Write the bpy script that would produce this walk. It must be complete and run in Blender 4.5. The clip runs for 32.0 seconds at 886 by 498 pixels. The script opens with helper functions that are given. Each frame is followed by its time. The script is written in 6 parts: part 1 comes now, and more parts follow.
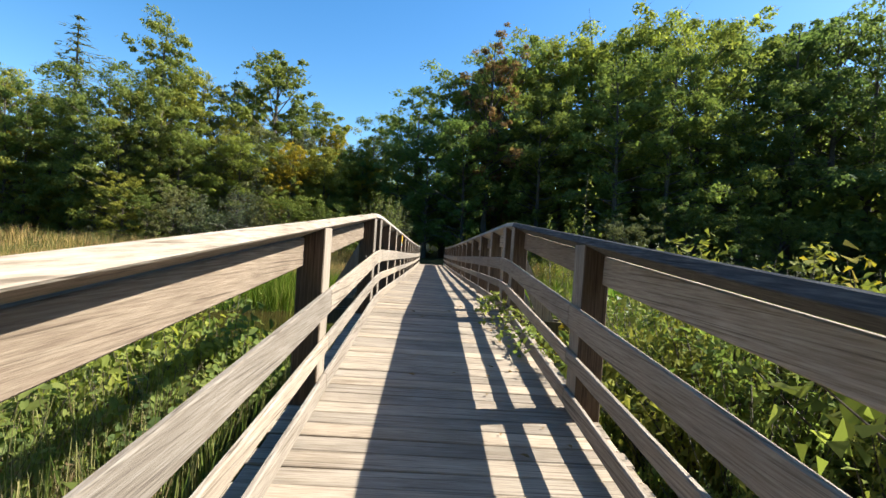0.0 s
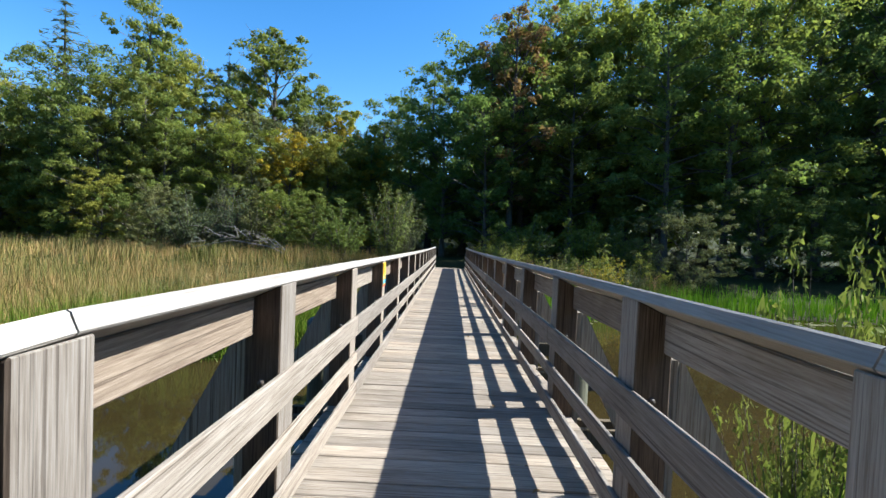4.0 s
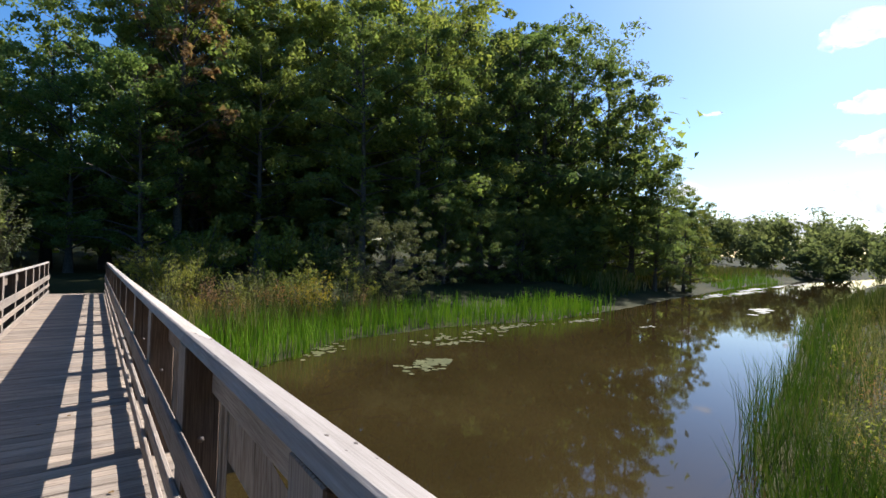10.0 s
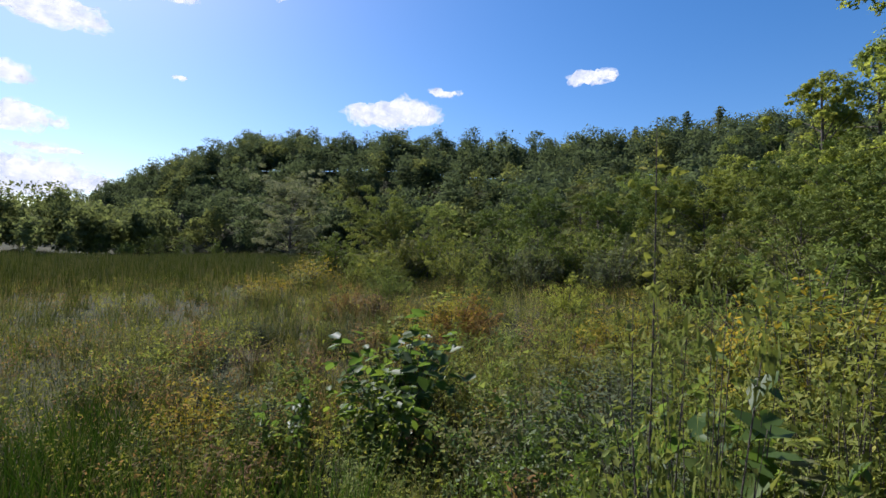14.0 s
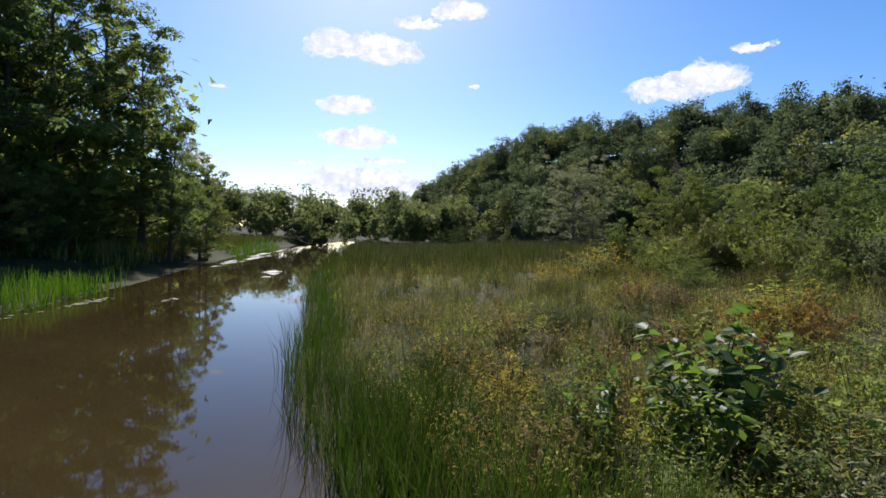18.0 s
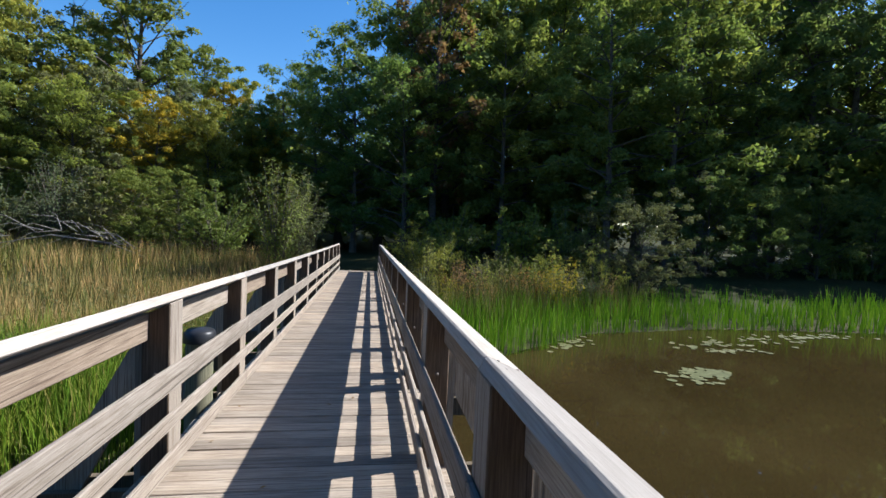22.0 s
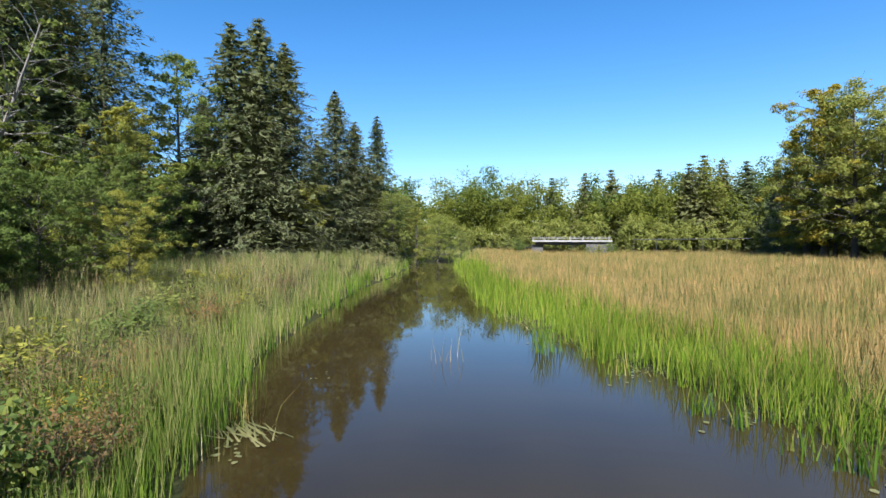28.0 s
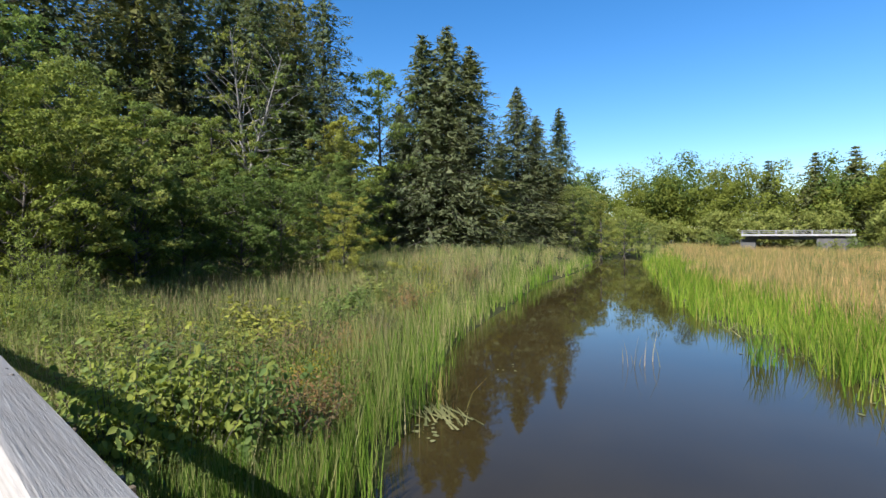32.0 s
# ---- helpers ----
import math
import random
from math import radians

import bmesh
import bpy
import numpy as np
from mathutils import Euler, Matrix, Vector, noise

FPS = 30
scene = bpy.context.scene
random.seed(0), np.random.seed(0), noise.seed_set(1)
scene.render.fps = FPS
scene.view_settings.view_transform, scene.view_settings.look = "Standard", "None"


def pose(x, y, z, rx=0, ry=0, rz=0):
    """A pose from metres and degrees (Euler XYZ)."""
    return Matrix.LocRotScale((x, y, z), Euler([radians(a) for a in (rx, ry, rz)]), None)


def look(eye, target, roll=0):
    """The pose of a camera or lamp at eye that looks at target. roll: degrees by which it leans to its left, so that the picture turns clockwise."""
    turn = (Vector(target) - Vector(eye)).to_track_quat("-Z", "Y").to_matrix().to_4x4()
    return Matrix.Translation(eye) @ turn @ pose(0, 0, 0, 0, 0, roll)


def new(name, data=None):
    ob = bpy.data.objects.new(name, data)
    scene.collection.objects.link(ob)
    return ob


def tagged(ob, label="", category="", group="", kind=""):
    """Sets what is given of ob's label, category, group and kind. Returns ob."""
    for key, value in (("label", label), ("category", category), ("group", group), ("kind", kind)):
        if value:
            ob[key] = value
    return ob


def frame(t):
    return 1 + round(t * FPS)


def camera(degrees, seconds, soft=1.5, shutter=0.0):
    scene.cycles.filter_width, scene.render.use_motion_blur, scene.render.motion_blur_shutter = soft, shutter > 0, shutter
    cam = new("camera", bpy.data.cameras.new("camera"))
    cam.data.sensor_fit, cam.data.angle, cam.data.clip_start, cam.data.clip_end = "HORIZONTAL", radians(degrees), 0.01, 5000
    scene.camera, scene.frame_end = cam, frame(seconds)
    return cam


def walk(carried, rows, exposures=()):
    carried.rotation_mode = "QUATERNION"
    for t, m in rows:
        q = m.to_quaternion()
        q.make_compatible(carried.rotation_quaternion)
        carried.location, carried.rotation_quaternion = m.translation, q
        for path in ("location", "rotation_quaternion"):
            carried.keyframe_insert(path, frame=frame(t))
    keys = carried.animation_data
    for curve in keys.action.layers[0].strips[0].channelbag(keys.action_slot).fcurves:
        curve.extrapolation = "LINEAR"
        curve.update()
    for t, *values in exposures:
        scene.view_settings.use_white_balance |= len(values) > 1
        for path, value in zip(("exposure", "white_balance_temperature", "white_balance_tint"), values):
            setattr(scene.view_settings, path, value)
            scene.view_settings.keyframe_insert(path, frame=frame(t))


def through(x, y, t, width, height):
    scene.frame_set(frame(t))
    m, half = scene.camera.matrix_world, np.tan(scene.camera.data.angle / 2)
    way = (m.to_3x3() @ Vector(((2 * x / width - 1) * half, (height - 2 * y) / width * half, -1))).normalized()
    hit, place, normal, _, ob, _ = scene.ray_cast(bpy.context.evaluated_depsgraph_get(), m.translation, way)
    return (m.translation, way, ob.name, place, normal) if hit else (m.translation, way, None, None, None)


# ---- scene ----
cam = camera(85.25, 32.0)
PATH = [
    (0.0, pose(-0.153, -0.356, 0.786, 89.42, -3.73, -1.52)),
    (0.5, pose(-0.099, 0.259, 0.901, 88.91, -3.15, -4.76)),
    (1.0, pose(-0.027, 0.856, 0.978, 88.84, -2.82, -6.12)),
    (1.5, pose(-0.030, 1.455, 1.018, 88.86, -2.48, -3.13)),
    (2.0, pose(-0.017, 2.165, 1.056, 88.79, -2.32, -1.89)),
    (2.5, pose(-0.039, 2.854, 1.090, 88.42, -2.33, 0.10)),
    (3.0, pose(0.015, 3.516, 1.147, 88.08, -2.26, -1.09)),
    (3.5, pose(-0.017, 4.194, 1.213, 88.59, -2.83, 0.06)),
    (5.5, pose(-0.076, 6.317, 1.409, 85.41, -1.05, 2.52)),
    (6.0, pose(-0.076, 6.867, 1.404, 85.71, -1.36, 1.65)),
    (6.5, pose(-0.088, 7.380, 1.401, 86.01, -1.37, 7.91)),
    (7.0, pose(-0.201, 7.748, 1.404, 86.20, -1.09, 17.46)),
    (7.5, pose(-0.278, 8.061, 1.409, 86.90, -0.59, 30.15)),
    (8.0, pose(-0.379, 8.312, 1.405, 88.00, -0.99, 31.52)),
    (8.5, pose(-0.251, 8.575, 1.397, 89.12, -1.79, 16.98)),
    (9.0, pose(-0.003, 8.792, 1.394, 89.21, -2.74, -2.95)),
    (9.5, pose(0.180, 9.004, 1.389, 90.30, -1.25, -23.14)),
    (10.0, pose(0.420, 9.220, 1.375, 90.25, -2.08, -35.91)),
    (10.5, pose(0.590, 9.511, 1.355, 90.95, -1.19, -47.96)),
    (11.0, pose(0.695, 9.725, 1.338, 91.60, -0.89, -62.56)),
    (11.5, pose(0.738, 9.780, 1.328, 91.96, -1.26, -72.07)),
    (12.0, pose(0.713, 9.800, 1.314, 92.22, -0.69, -83.28)),
    (12.5, pose(0.719, 9.836, 1.309, 92.75, -1.35, -96.68)),
    (13.0, pose(0.738, 9.773, 1.312, 92.58, -1.76, -107.47)),
    (13.5, pose(0.723, 9.736, 1.305, 92.14, -2.23, -117.10)),
    (15.5, pose(0.687, 9.570, 1.289, 89.75, -2.12, -126.67)),
    (16.0, pose(0.719, 9.651, 1.291, 89.21, -1.83, -118.88)),
    (16.5, pose(0.738, 9.731, 1.293, 88.62, -1.83, -111.52)),
    (17.0, pose(0.738, 9.835, 1.292, 88.24, -1.92, -103.47)),
    (17.5, pose(0.738, 9.897, 1.288, 88.21, -1.72, -96.87)),
    (18.0, pose(0.738, 9.982, 1.282, 88.34, -1.45, -89.94)),
    (18.5, pose(0.738, 10.028, 1.277, 88.50, -1.19, -84.16)),
    (19.0, pose(0.738, 10.051, 1.270, 88.51, -1.08, -75.24)),
    (19.5, pose(0.738, 10.063, 1.270, 88.41, -1.15, -66.12)),
    (20.0, pose(0.738, 10.127, 1.279, 88.32, -1.69, -55.10)),
    (20.5, pose(0.738, 10.243, 1.312, 88.04, -2.68, -44.47)),
    (21.0, pose(0.718, 10.343, 1.339, 87.43, -3.14, -32.65)),
    (21.5, pose(0.596, 10.378, 1.361, 87.40, -2.80, -22.70)),
    (22.0, pose(0.388, 10.266, 1.373, 87.39, -2.50, -8.59)),
    (22.5, pose(0.256, 10.296, 1.367, 87.20, -1.81, 8.06)),
    (23.0, pose(0.160, 10.356, 1.378, 87.05, -1.34, 28.23)),
    (23.5, pose(0.028, 10.345, 1.384, 86.69, -0.54, 43.05)),
    (24.0, pose(-0.187, 10.345, 1.379, 86.84, 0.48, 54.42)),
    (24.5, pose(-0.319, 10.405, 1.373, 87.18, 1.20, 64.54)),
    (25.0, pose(-0.451, 10.501, 1.372, 87.51, 0.75, 78.79)),
    (25.5, pose(-0.563, 10.525, 1.362, 87.76, 0.47, 85.01)),
    (27.5, pose(-0.718, 10.519, 1.339, 89.21, 0.45, 102.15)),
    (28.0, pose(-0.686, 10.483, 1.354, 89.06, 0.48, 109.01)),
    (28.5, pose(-0.670, 10.444, 1.363, 88.94, 0.51, 115.51)),
    (29.0, pose(-0.653, 10.382, 1.357, 89.01, 0.64, 122.09)),
    (29.5, pose(-0.649, 10.348, 1.346, 88.85, 0.58, 127.57)),
    (30.0, pose(-0.623, 10.300, 1.338, 88.69, 0.31, 133.23)),
    (30.5, pose(-0.618, 10.260, 1.338, 88.65, 0.33, 136.86)),
    (31.0, pose(-0.622, 10.255, 1.347, 88.66, 0.33, 138.02)),
    (31.5, pose(-0.666, 10.280, 1.345, 88.64, 0.47, 135.47)),
    (32.0, pose(-0.666, 10.312, 1.353, 88.62, 0.60, 130.17)),
]
walk(cam, PATH, [(0.0, 1.6, 6400, 7), (1.0, 1.28, 5900, 7), (2.0, 1.3, 5750, 6), (4.0, 1.5, 5650, 6), (6.0, 1.68, 5800, 7), (8.0, 1.45, 5750, 7), (9.0, 1.45, 5800, 8), (10.0, 1.15, 6050, 16), (11.0, 0.86, 5950, 16), (13.0, 0.8, 5850, 18), (17.0, 0.8, 5950, 20), (20.0, 0.95, 5950, 18), (21.5, 1.08, 5750, 13), (23.0, 1.38, 5800, 7), (24.0, 1.05, 5450, 6), (25.0, 1.12, 5600, 7), (28.0, 1.35, 5850, 12), (32.0, 1.24, 5800, 11)])

# ---- light ----
SUN_AZ, SUN_EL = radians(-80), radians(42.8)      # azimuth from +y towards -x
sun_way = Vector((-math.sin(SUN_AZ) * math.cos(SUN_EL), math.cos(SUN_AZ) * math.cos(SUN_EL), math.sin(SUN_EL)))
sun = new("sun", bpy.data.lights.new("sun", "SUN"))
sun.data.energy, sun.data.angle, sun.data.color = 4.8, radians(0.5), (1.0, 0.95, 0.86)
sun.matrix_world = look(sun_way * 50, (0, 0, 0))
world = bpy.data.worlds.new("sky")
scene.world = world
world.use_nodes = True
wn = world.node_tree.nodes
sky = wn.new("ShaderNodeTexSky")
sky.sky_type, sky.sun_disc = "NISHITA", False
sky.sun_elevation, sky.sun_rotation = SUN_EL, -SUN_AZ
sky.air_density, sky.dust_density, sky.ozone_density = 1.0, 0.5, 1.25
wn["Background"].inputs["Strength"].default_value = 0.080
deep = wn.new("ShaderNodeHueSaturation")
deep.inputs["Saturation"].default_value = 1.36
world.node_tree.links.new(sky.outputs[0], deep.inputs["Color"])
world.node_tree.links.new(deep.outputs[0], wn["Background"].inputs["Color"])

# ---- materials ----
def mat(name, rough=0.8, spec=0.3):
    m = bpy.data.materials.new(name)
    m.use_nodes = True
    b = m.node_tree.nodes["Principled BSDF"]
    b.inputs["Roughness"].default_value = rough
    b.inputs["Specular IOR Level"].default_value = spec
    return m, m.node_tree.nodes, m.node_tree.links, b


def ramp(n, stops):
    r = n.new("ShaderNodeValToRGB")
    while len(r.color_ramp.elements) < len(stops):
        r.color_ramp.elements.new(0.5)
    for e, (p, c) in zip(r.color_ramp.elements, stops):
        e.position, e.color = p, (*c, 1)
    return r


def noise_node(n, l, scale, detail=4, coord=None, stretch=None, rough=0.55):
    t = n.new("ShaderNodeTexNoise")
    t.inputs["Scale"].default_value, t.inputs["Detail"].default_value, t.inputs["Roughness"].default_value = scale, detail, rough
    if coord is not None:
        if stretch:
            mp = n.new("ShaderNodeMapping")
            mp.inputs["Scale"].default_value = stretch
            l.new(coord, mp.inputs["Vector"])
            coord = mp.outputs[0]
        l.new(coord, t.inputs["Vector"])
    return t


def mixc(n, l, fac, a, b, mode="MIX"):
    m = n.new("ShaderNodeMix")
    m.data_type, m.blend_type = "RGBA", mode
    for sock, v in ((m.inputs[0], fac), (m.inputs[6], a), (m.inputs[7], b)):
        if hasattr(v, "links"):
            l.new(v, sock)
        else:
            sock.default_value = v if isinstance(v, float) else (*v, 1)
    return m.outputs[2]


def bump(n, l, height, b, strength=0.3, dist=0.01):
    k = n.new("ShaderNodeBump")
    k.inputs["Strength"].default_value, k.inputs["Distance"].default_value = strength, dist
    l.new(height, k.inputs["Height"])
    l.new(k.outputs[0], b.inputs["Normal"])


def wood(name, axis, stops, stain=0.32, rough=0.85, cracks=0.75):
    """Weathered timber; the grain runs along the axis (0, 1, 2)."""
    m, n, l, b = mat(name, rough, 0.2)
    co = n.new("ShaderNodeTexCoord").outputs["Object"]
    info = n.new("ShaderNodeObjectInfo")
    off = n.new("ShaderNodeVectorMath")
    off.operation = "MULTIPLY_ADD"
    l.new(info.outputs["Random"], off.inputs[0])
    off.inputs[1].default_value = (37.0, 53.0, 71.0)
    l.new(co, off.inputs[2])
    st = [60.0, 60.0, 60.0]
    st[axis] = 2.2
    grain = noise_node(n, l, 2.2, 6, off.outputs[0], st, 0.65)
    st2 = [3.0, 3.0, 3.0]
    st2[axis] = 0.9
    blot = noise_node(n, l, 1.6, 5, off.outputs[0], st2, 0.6)
    r = ramp(n, stops)
    l.new(grain.outputs["Fac"], r.inputs[0])
    r2 = ramp(n, [(0.36, (0.42, 0.40, 0.38)), (0.62, (1, 1, 1))])
    l.new(blot.outputs["Fac"], r2.inputs[0])
    c = mixc(n, l, stain, r.outputs[0], r2.outputs[0], "MULTIPLY")
    tint = ramp(n, [(0.0, (0.56, 0.54, 0.52)), (0.5, (0.80, 0.77, 0.73)), (1.0, (1.02, 0.94, 0.84))])
    l.new(info.outputs["Random"], tint.inputs[0])
    c = mixc(n, l, 0.8, c, tint.outputs[0], "MULTIPLY")
    st3 = [90.0, 90.0, 90.0]
    st3[axis] = 0.9
    crack = noise_node(n, l, 1.0, 3, off.outputs[0], st3, 0.5)
    r3 = ramp(n, [(0.33, (0.30, 0.27, 0.25)), (0.42, (1, 1, 1))])
    l.new(crack.outputs["Fac"], r3.inputs[0])
    c = mixc(n, l, cracks, c, r3.outputs[0], "MULTIPLY")
    l.new(c, b.inputs["Base Color"])
    bump(n, l, grain.outputs["Fac"], b, 0.5, 0.006)
    return m


GREY = [(0.22, (0.135, 0.105, 0.080)), (0.42, (0.28, 0.236, 0.192)), (0.6, (0.38, 0.335, 0.285)), (0.8, (0.47, 0.43, 0.38))]
WARM = [(0.25, (0.15, 0.108, 0.08)), (0.5, (0.265, 0.208, 0.158)), (0.75, (0.40, 0.335, 0.262))]
wood_x, wood_y, wood_z = wood("weathered_timber_x", 0, GREY), wood("weathered_timber_y", 1, GREY), wood("weathered_timber_z", 2, GREY)
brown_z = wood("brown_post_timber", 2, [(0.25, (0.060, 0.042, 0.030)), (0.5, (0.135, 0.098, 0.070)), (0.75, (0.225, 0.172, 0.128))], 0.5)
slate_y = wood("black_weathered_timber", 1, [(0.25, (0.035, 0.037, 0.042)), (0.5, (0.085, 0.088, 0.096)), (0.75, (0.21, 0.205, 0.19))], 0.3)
cap_y = wood("pale_cap_timber", 1, [(0.25, (0.33, 0.295, 0.26)), (0.5, (0.42, 0.385, 0.345)), (0.75, (0.49, 0.46, 0.42))], 0.3, 0.85, 0.2)
warm_y = wood("brown_timber_y", 1, WARM)
dark_z = wood("dark_treated_timber", 2, [(0.25, (0.07, 0.055, 0.035)), (0.5, (0.15, 0.12, 0.08)), (0.75, (0.22, 0.18, 0.125))])
pile_mat = wood("pile_timber", 2, [(0.25, (0.10, 0.10, 0.07)), (0.5, (0.20, 0.20, 0.14)), (0.75, (0.27, 0.26, 0.19))])


def plain(name, col, rough=0.6, var=0.25, scale=8.0, spec=0.3):
    m, n, l, b = mat(name, rough, spec)
    t = noise_node(n, l, scale, 5, n.new("ShaderNodeTexCoord").outputs["Object"])
    r = ramp(n, [(0.3, tuple(c * (1 - var) for c in col)), (0.7, tuple(min(1, c * (1 + var)) for c in col))])
    l.new(t.outputs["Fac"], r.inputs[0])
    l.new(r.outputs[0], b.inputs["Base Color"])
    bump(n, l, t.outputs["Fac"], b, 0.15, 0.004)
    return m


def leaf(name, stops, trans=0.42, rough=0.75, spec=0.06, patch=None, through=1.5):
    """Foliage: colour varies leaf by leaf and plant by plant; some light passes through."""
    m, n, l, b = mat(name, rough, spec)
    geo, info = n.new("ShaderNodeNewGeometry"), n.new("ShaderNodeObjectInfo")
    if not name.startswith(("reed", "straw", "meadow")):
        mean = [sum(c[k] for _, c in stops) / len(stops) for k in range(3)]
        stops = [(p, tuple(0.6 * c[k] + 0.4 * mean[k] for k in range(3))) for p, c in stops]
    r = ramp(n, stops)
    l.new(geo.outputs["Random Per Island"], r.inputs[0])
    tint = ramp(n, [(0.0, (0.68, 0.8, 0.8)), (0.5, (1.0, 1.0, 1.0)), (1.0, (1.4, 1.22, 0.8))])
    l.new(info.outputs["Random"], tint.inputs[0])
    c = mixc(n, l, 0.8, r.outputs[0], tint.outputs[0], "MULTIPLY")
    if patch:
        for sc, lo, hi, f in ((0.32, 0.38, 0.56, 0.85), (2.1, 0.36, 0.6, 0.6)):
            pn = noise_node(n, l, sc, 4, n.new("ShaderNodeTexCoord").outputs["Object"])
            pr = ramp(n, [(lo, patch), (hi, (1, 1, 1))])
            l.new(pn.outputs["Fac"], pr.inputs[0])
            c = mixc(n, l, f, c, pr.outputs[0], "MULTIPLY")
    l.new(c, b.inputs["Base Color"])
    tr = n.new("ShaderNodeBsdfTranslucent")
    bright = mixc(n, l, 1.0, c, (through, through, through * 0.62), "MULTIPLY")
    l.new(bright, tr.inputs["Color"])
    mx = n.new("ShaderNodeMixShader")
    mx.inputs[0].default_value = trans
    l.new(b.outputs[0], mx.inputs[1])
    l.new(tr.outputs[0], mx.inputs[2])
    l.new(mx.outputs[0], n["Material Output"].inputs[0])
    return m


leaf_green = leaf("leaf_green", [(0.0, (0.082, 0.112, 0.030)), (0.5, (0.134, 0.168, 0.045)), (1.0, (0.205, 0.226, 0.066))], 0.36, through=2.3)
leaf_dark = leaf("leaf_dark", [(0.0, (0.070, 0.100, 0.030)), (0.5, (0.115, 0.150, 0.044)), (1.0, (0.178, 0.205, 0.062))], 0.46, through=2.4)
# hill greens are greyed and blued: distance haze put into the leaf colour
leaf_hill = leaf("leaf_hill", [(0.0, (0.058, 0.072, 0.044)), (0.5, (0.075, 0.091, 0.053)), (1.0, (0.098, 0.112, 0.060))], 0.5, 0.9, 0.03, None, 1.7)
leaf_hill_light = leaf("leaf_hill_light", [(0.0, (0.080, 0.098, 0.046)), (0.5, (0.106, 0.126, 0.056)), (1.0, (0.138, 0.152, 0.066))], 0.5, 0.9, 0.03, None, 1.7)
leaf_far = leaf("leaf_far", [(0.0, (0.085, 0.112, 0.026)), (0.5, (0.115, 0.142, 0.032)), (1.0, (0.155, 0.172, 0.04))], 0.3, 0.85, 0.03)
leaf_deep = leaf("leaf_deep", [(0.0, (0.064, 0.094, 0.032)), (0.5, (0.105, 0.138, 0.046)), (1.0, (0.160, 0.186, 0.064))], 0.42, through=2.2)
leaf_light = leaf("leaf_light", [(0.0, (0.112, 0.142, 0.034)), (0.5, (0.178, 0.200, 0.048)), (1.0, (0.262, 0.255, 0.072))], 0.32)
leaf_red = leaf("leaf_red", [(0.0, (0.09, 0.075, 0.025)), (0.5, (0.19, 0.062, 0.03)), (1.0, (0.28, 0.10, 0.05))], 0.4)
leaf_gloss = leaf("glossy_leaf", [(0.0, (0.038, 0.072, 0.016)), (0.5, (0.070, 0.112, 0.022)), (1.0, (0.125, 0.165, 0.032))], 0.45, 0.5, 0.28, through=2.0)
leaf_yellow = leaf("leaf_yellow", [(0.0, (0.12, 0.13, 0.02)), (0.6, (0.23, 0.20, 0.03)), (1.0, (0.38, 0.28, 0.04))], 0.35)
leaf_rust = leaf("leaf_rust", [(0.0, (0.105, 0.085, 0.036)), (0.4, (0.185, 0.112, 0.056)), (1.0, (0.285, 0.180, 0.098))], 0.4)
leaf_grey = leaf("leaf_grey", [(0.0, (0.08, 0.092, 0.042)), (0.5, (0.118, 0.13, 0.064)), (1.0, (0.165, 0.17, 0.09))], 0.3)
bush_green = leaf("bush_green", [(0.0, (0.069, 0.101, 0.022)), (0.5, (0.112, 0.146, 0.034)), (1.0, (0.179, 0.199, 0.047))], 0.22)
needle = leaf("needles", [(0.0, (0.076, 0.092, 0.040)), (0.5, (0.118, 0.132, 0.060)), (1.0, (0.168, 0.170, 0.085))], 0.3, 0.75)
reed_green = leaf("reed_green", [(0.0, (0.050, 0.100, 0.010)), (0.4, (0.098, 0.172, 0.016)), (0.86, (0.175, 0.225, 0.032)), (1.0, (0.23, 0.20, 0.075))], 0.14, patch=(0.66, 0.68, 0.7))
reed_bright = leaf("reed_bright", [(0.0, (0.05, 0.13, 0.010)), (0.5, (0.085, 0.185, 0.014)), (1.0, (0.14, 0.245, 0.025))], 0.15)
leaf_willow = leaf("leaf_willow", [(0.0, (0.13, 0.145, 0.085)), (0.5, (0.18, 0.19, 0.12)), (1.0, (0.24, 0.24, 0.16))], 0.4)
reed_brown = leaf("reed_brown", [(0.0, (0.085, 0.115, 0.035)), (0.3, (0.17, 0.14, 0.072)), (0.6, (0.30, 0.19, 0.10)), (1.0, (0.40, 0.275, 0.148))], 0.12, patch=(0.5, 0.7, 0.55))
meadow = leaf("meadow_grass", [(0.0, (0.054, 0.074, 0.017)), (0.35, (0.112, 0.124, 0.028)), (0.65, (0.205, 0.176, 0.058)), (1.0, (0.29, 0.225, 0.125))], 0.1, patch=(0.62, 0.78, 0.5))
straw = leaf("straw", [(0.0, (0.11, 0.14, 0.03)), (0.35, (0.20, 0.205, 0.058)), (0.7, (0.32, 0.255, 0.11)), (1.0, (0.44, 0.34, 0.18))], 0.16, patch=(0.66, 0.82, 0.55))
bark = plain("bark", (0.09, 0.075, 0.06), 0.9, 0.5, 14)
dead_bark = plain("dead_bark", (0.19, 0.17, 0.15), 0.9, 0.3, 14)

# ---- mesh helpers ----
def mesh_np(name, verts, faces, k):
    """A mesh from arrays: faces of k corners each."""
    me = bpy.data.meshes.new(name)
    faces = np.asarray(faces, dtype=np.int32).reshape(-1, k)
    me.vertices.add(len(verts))
    me.vertices.foreach_set("co", np.asarray(verts, dtype=np.float32).ravel())
    me.loops.add(faces.size)
    me.loops.foreach_set("vertex_index", faces.ravel())
    me.polygons.add(len(faces))
    me.polygons.foreach_set("loop_start", np.arange(len(faces), dtype=np.int32) * k)
    me.update(calc_edges=True)
    return me


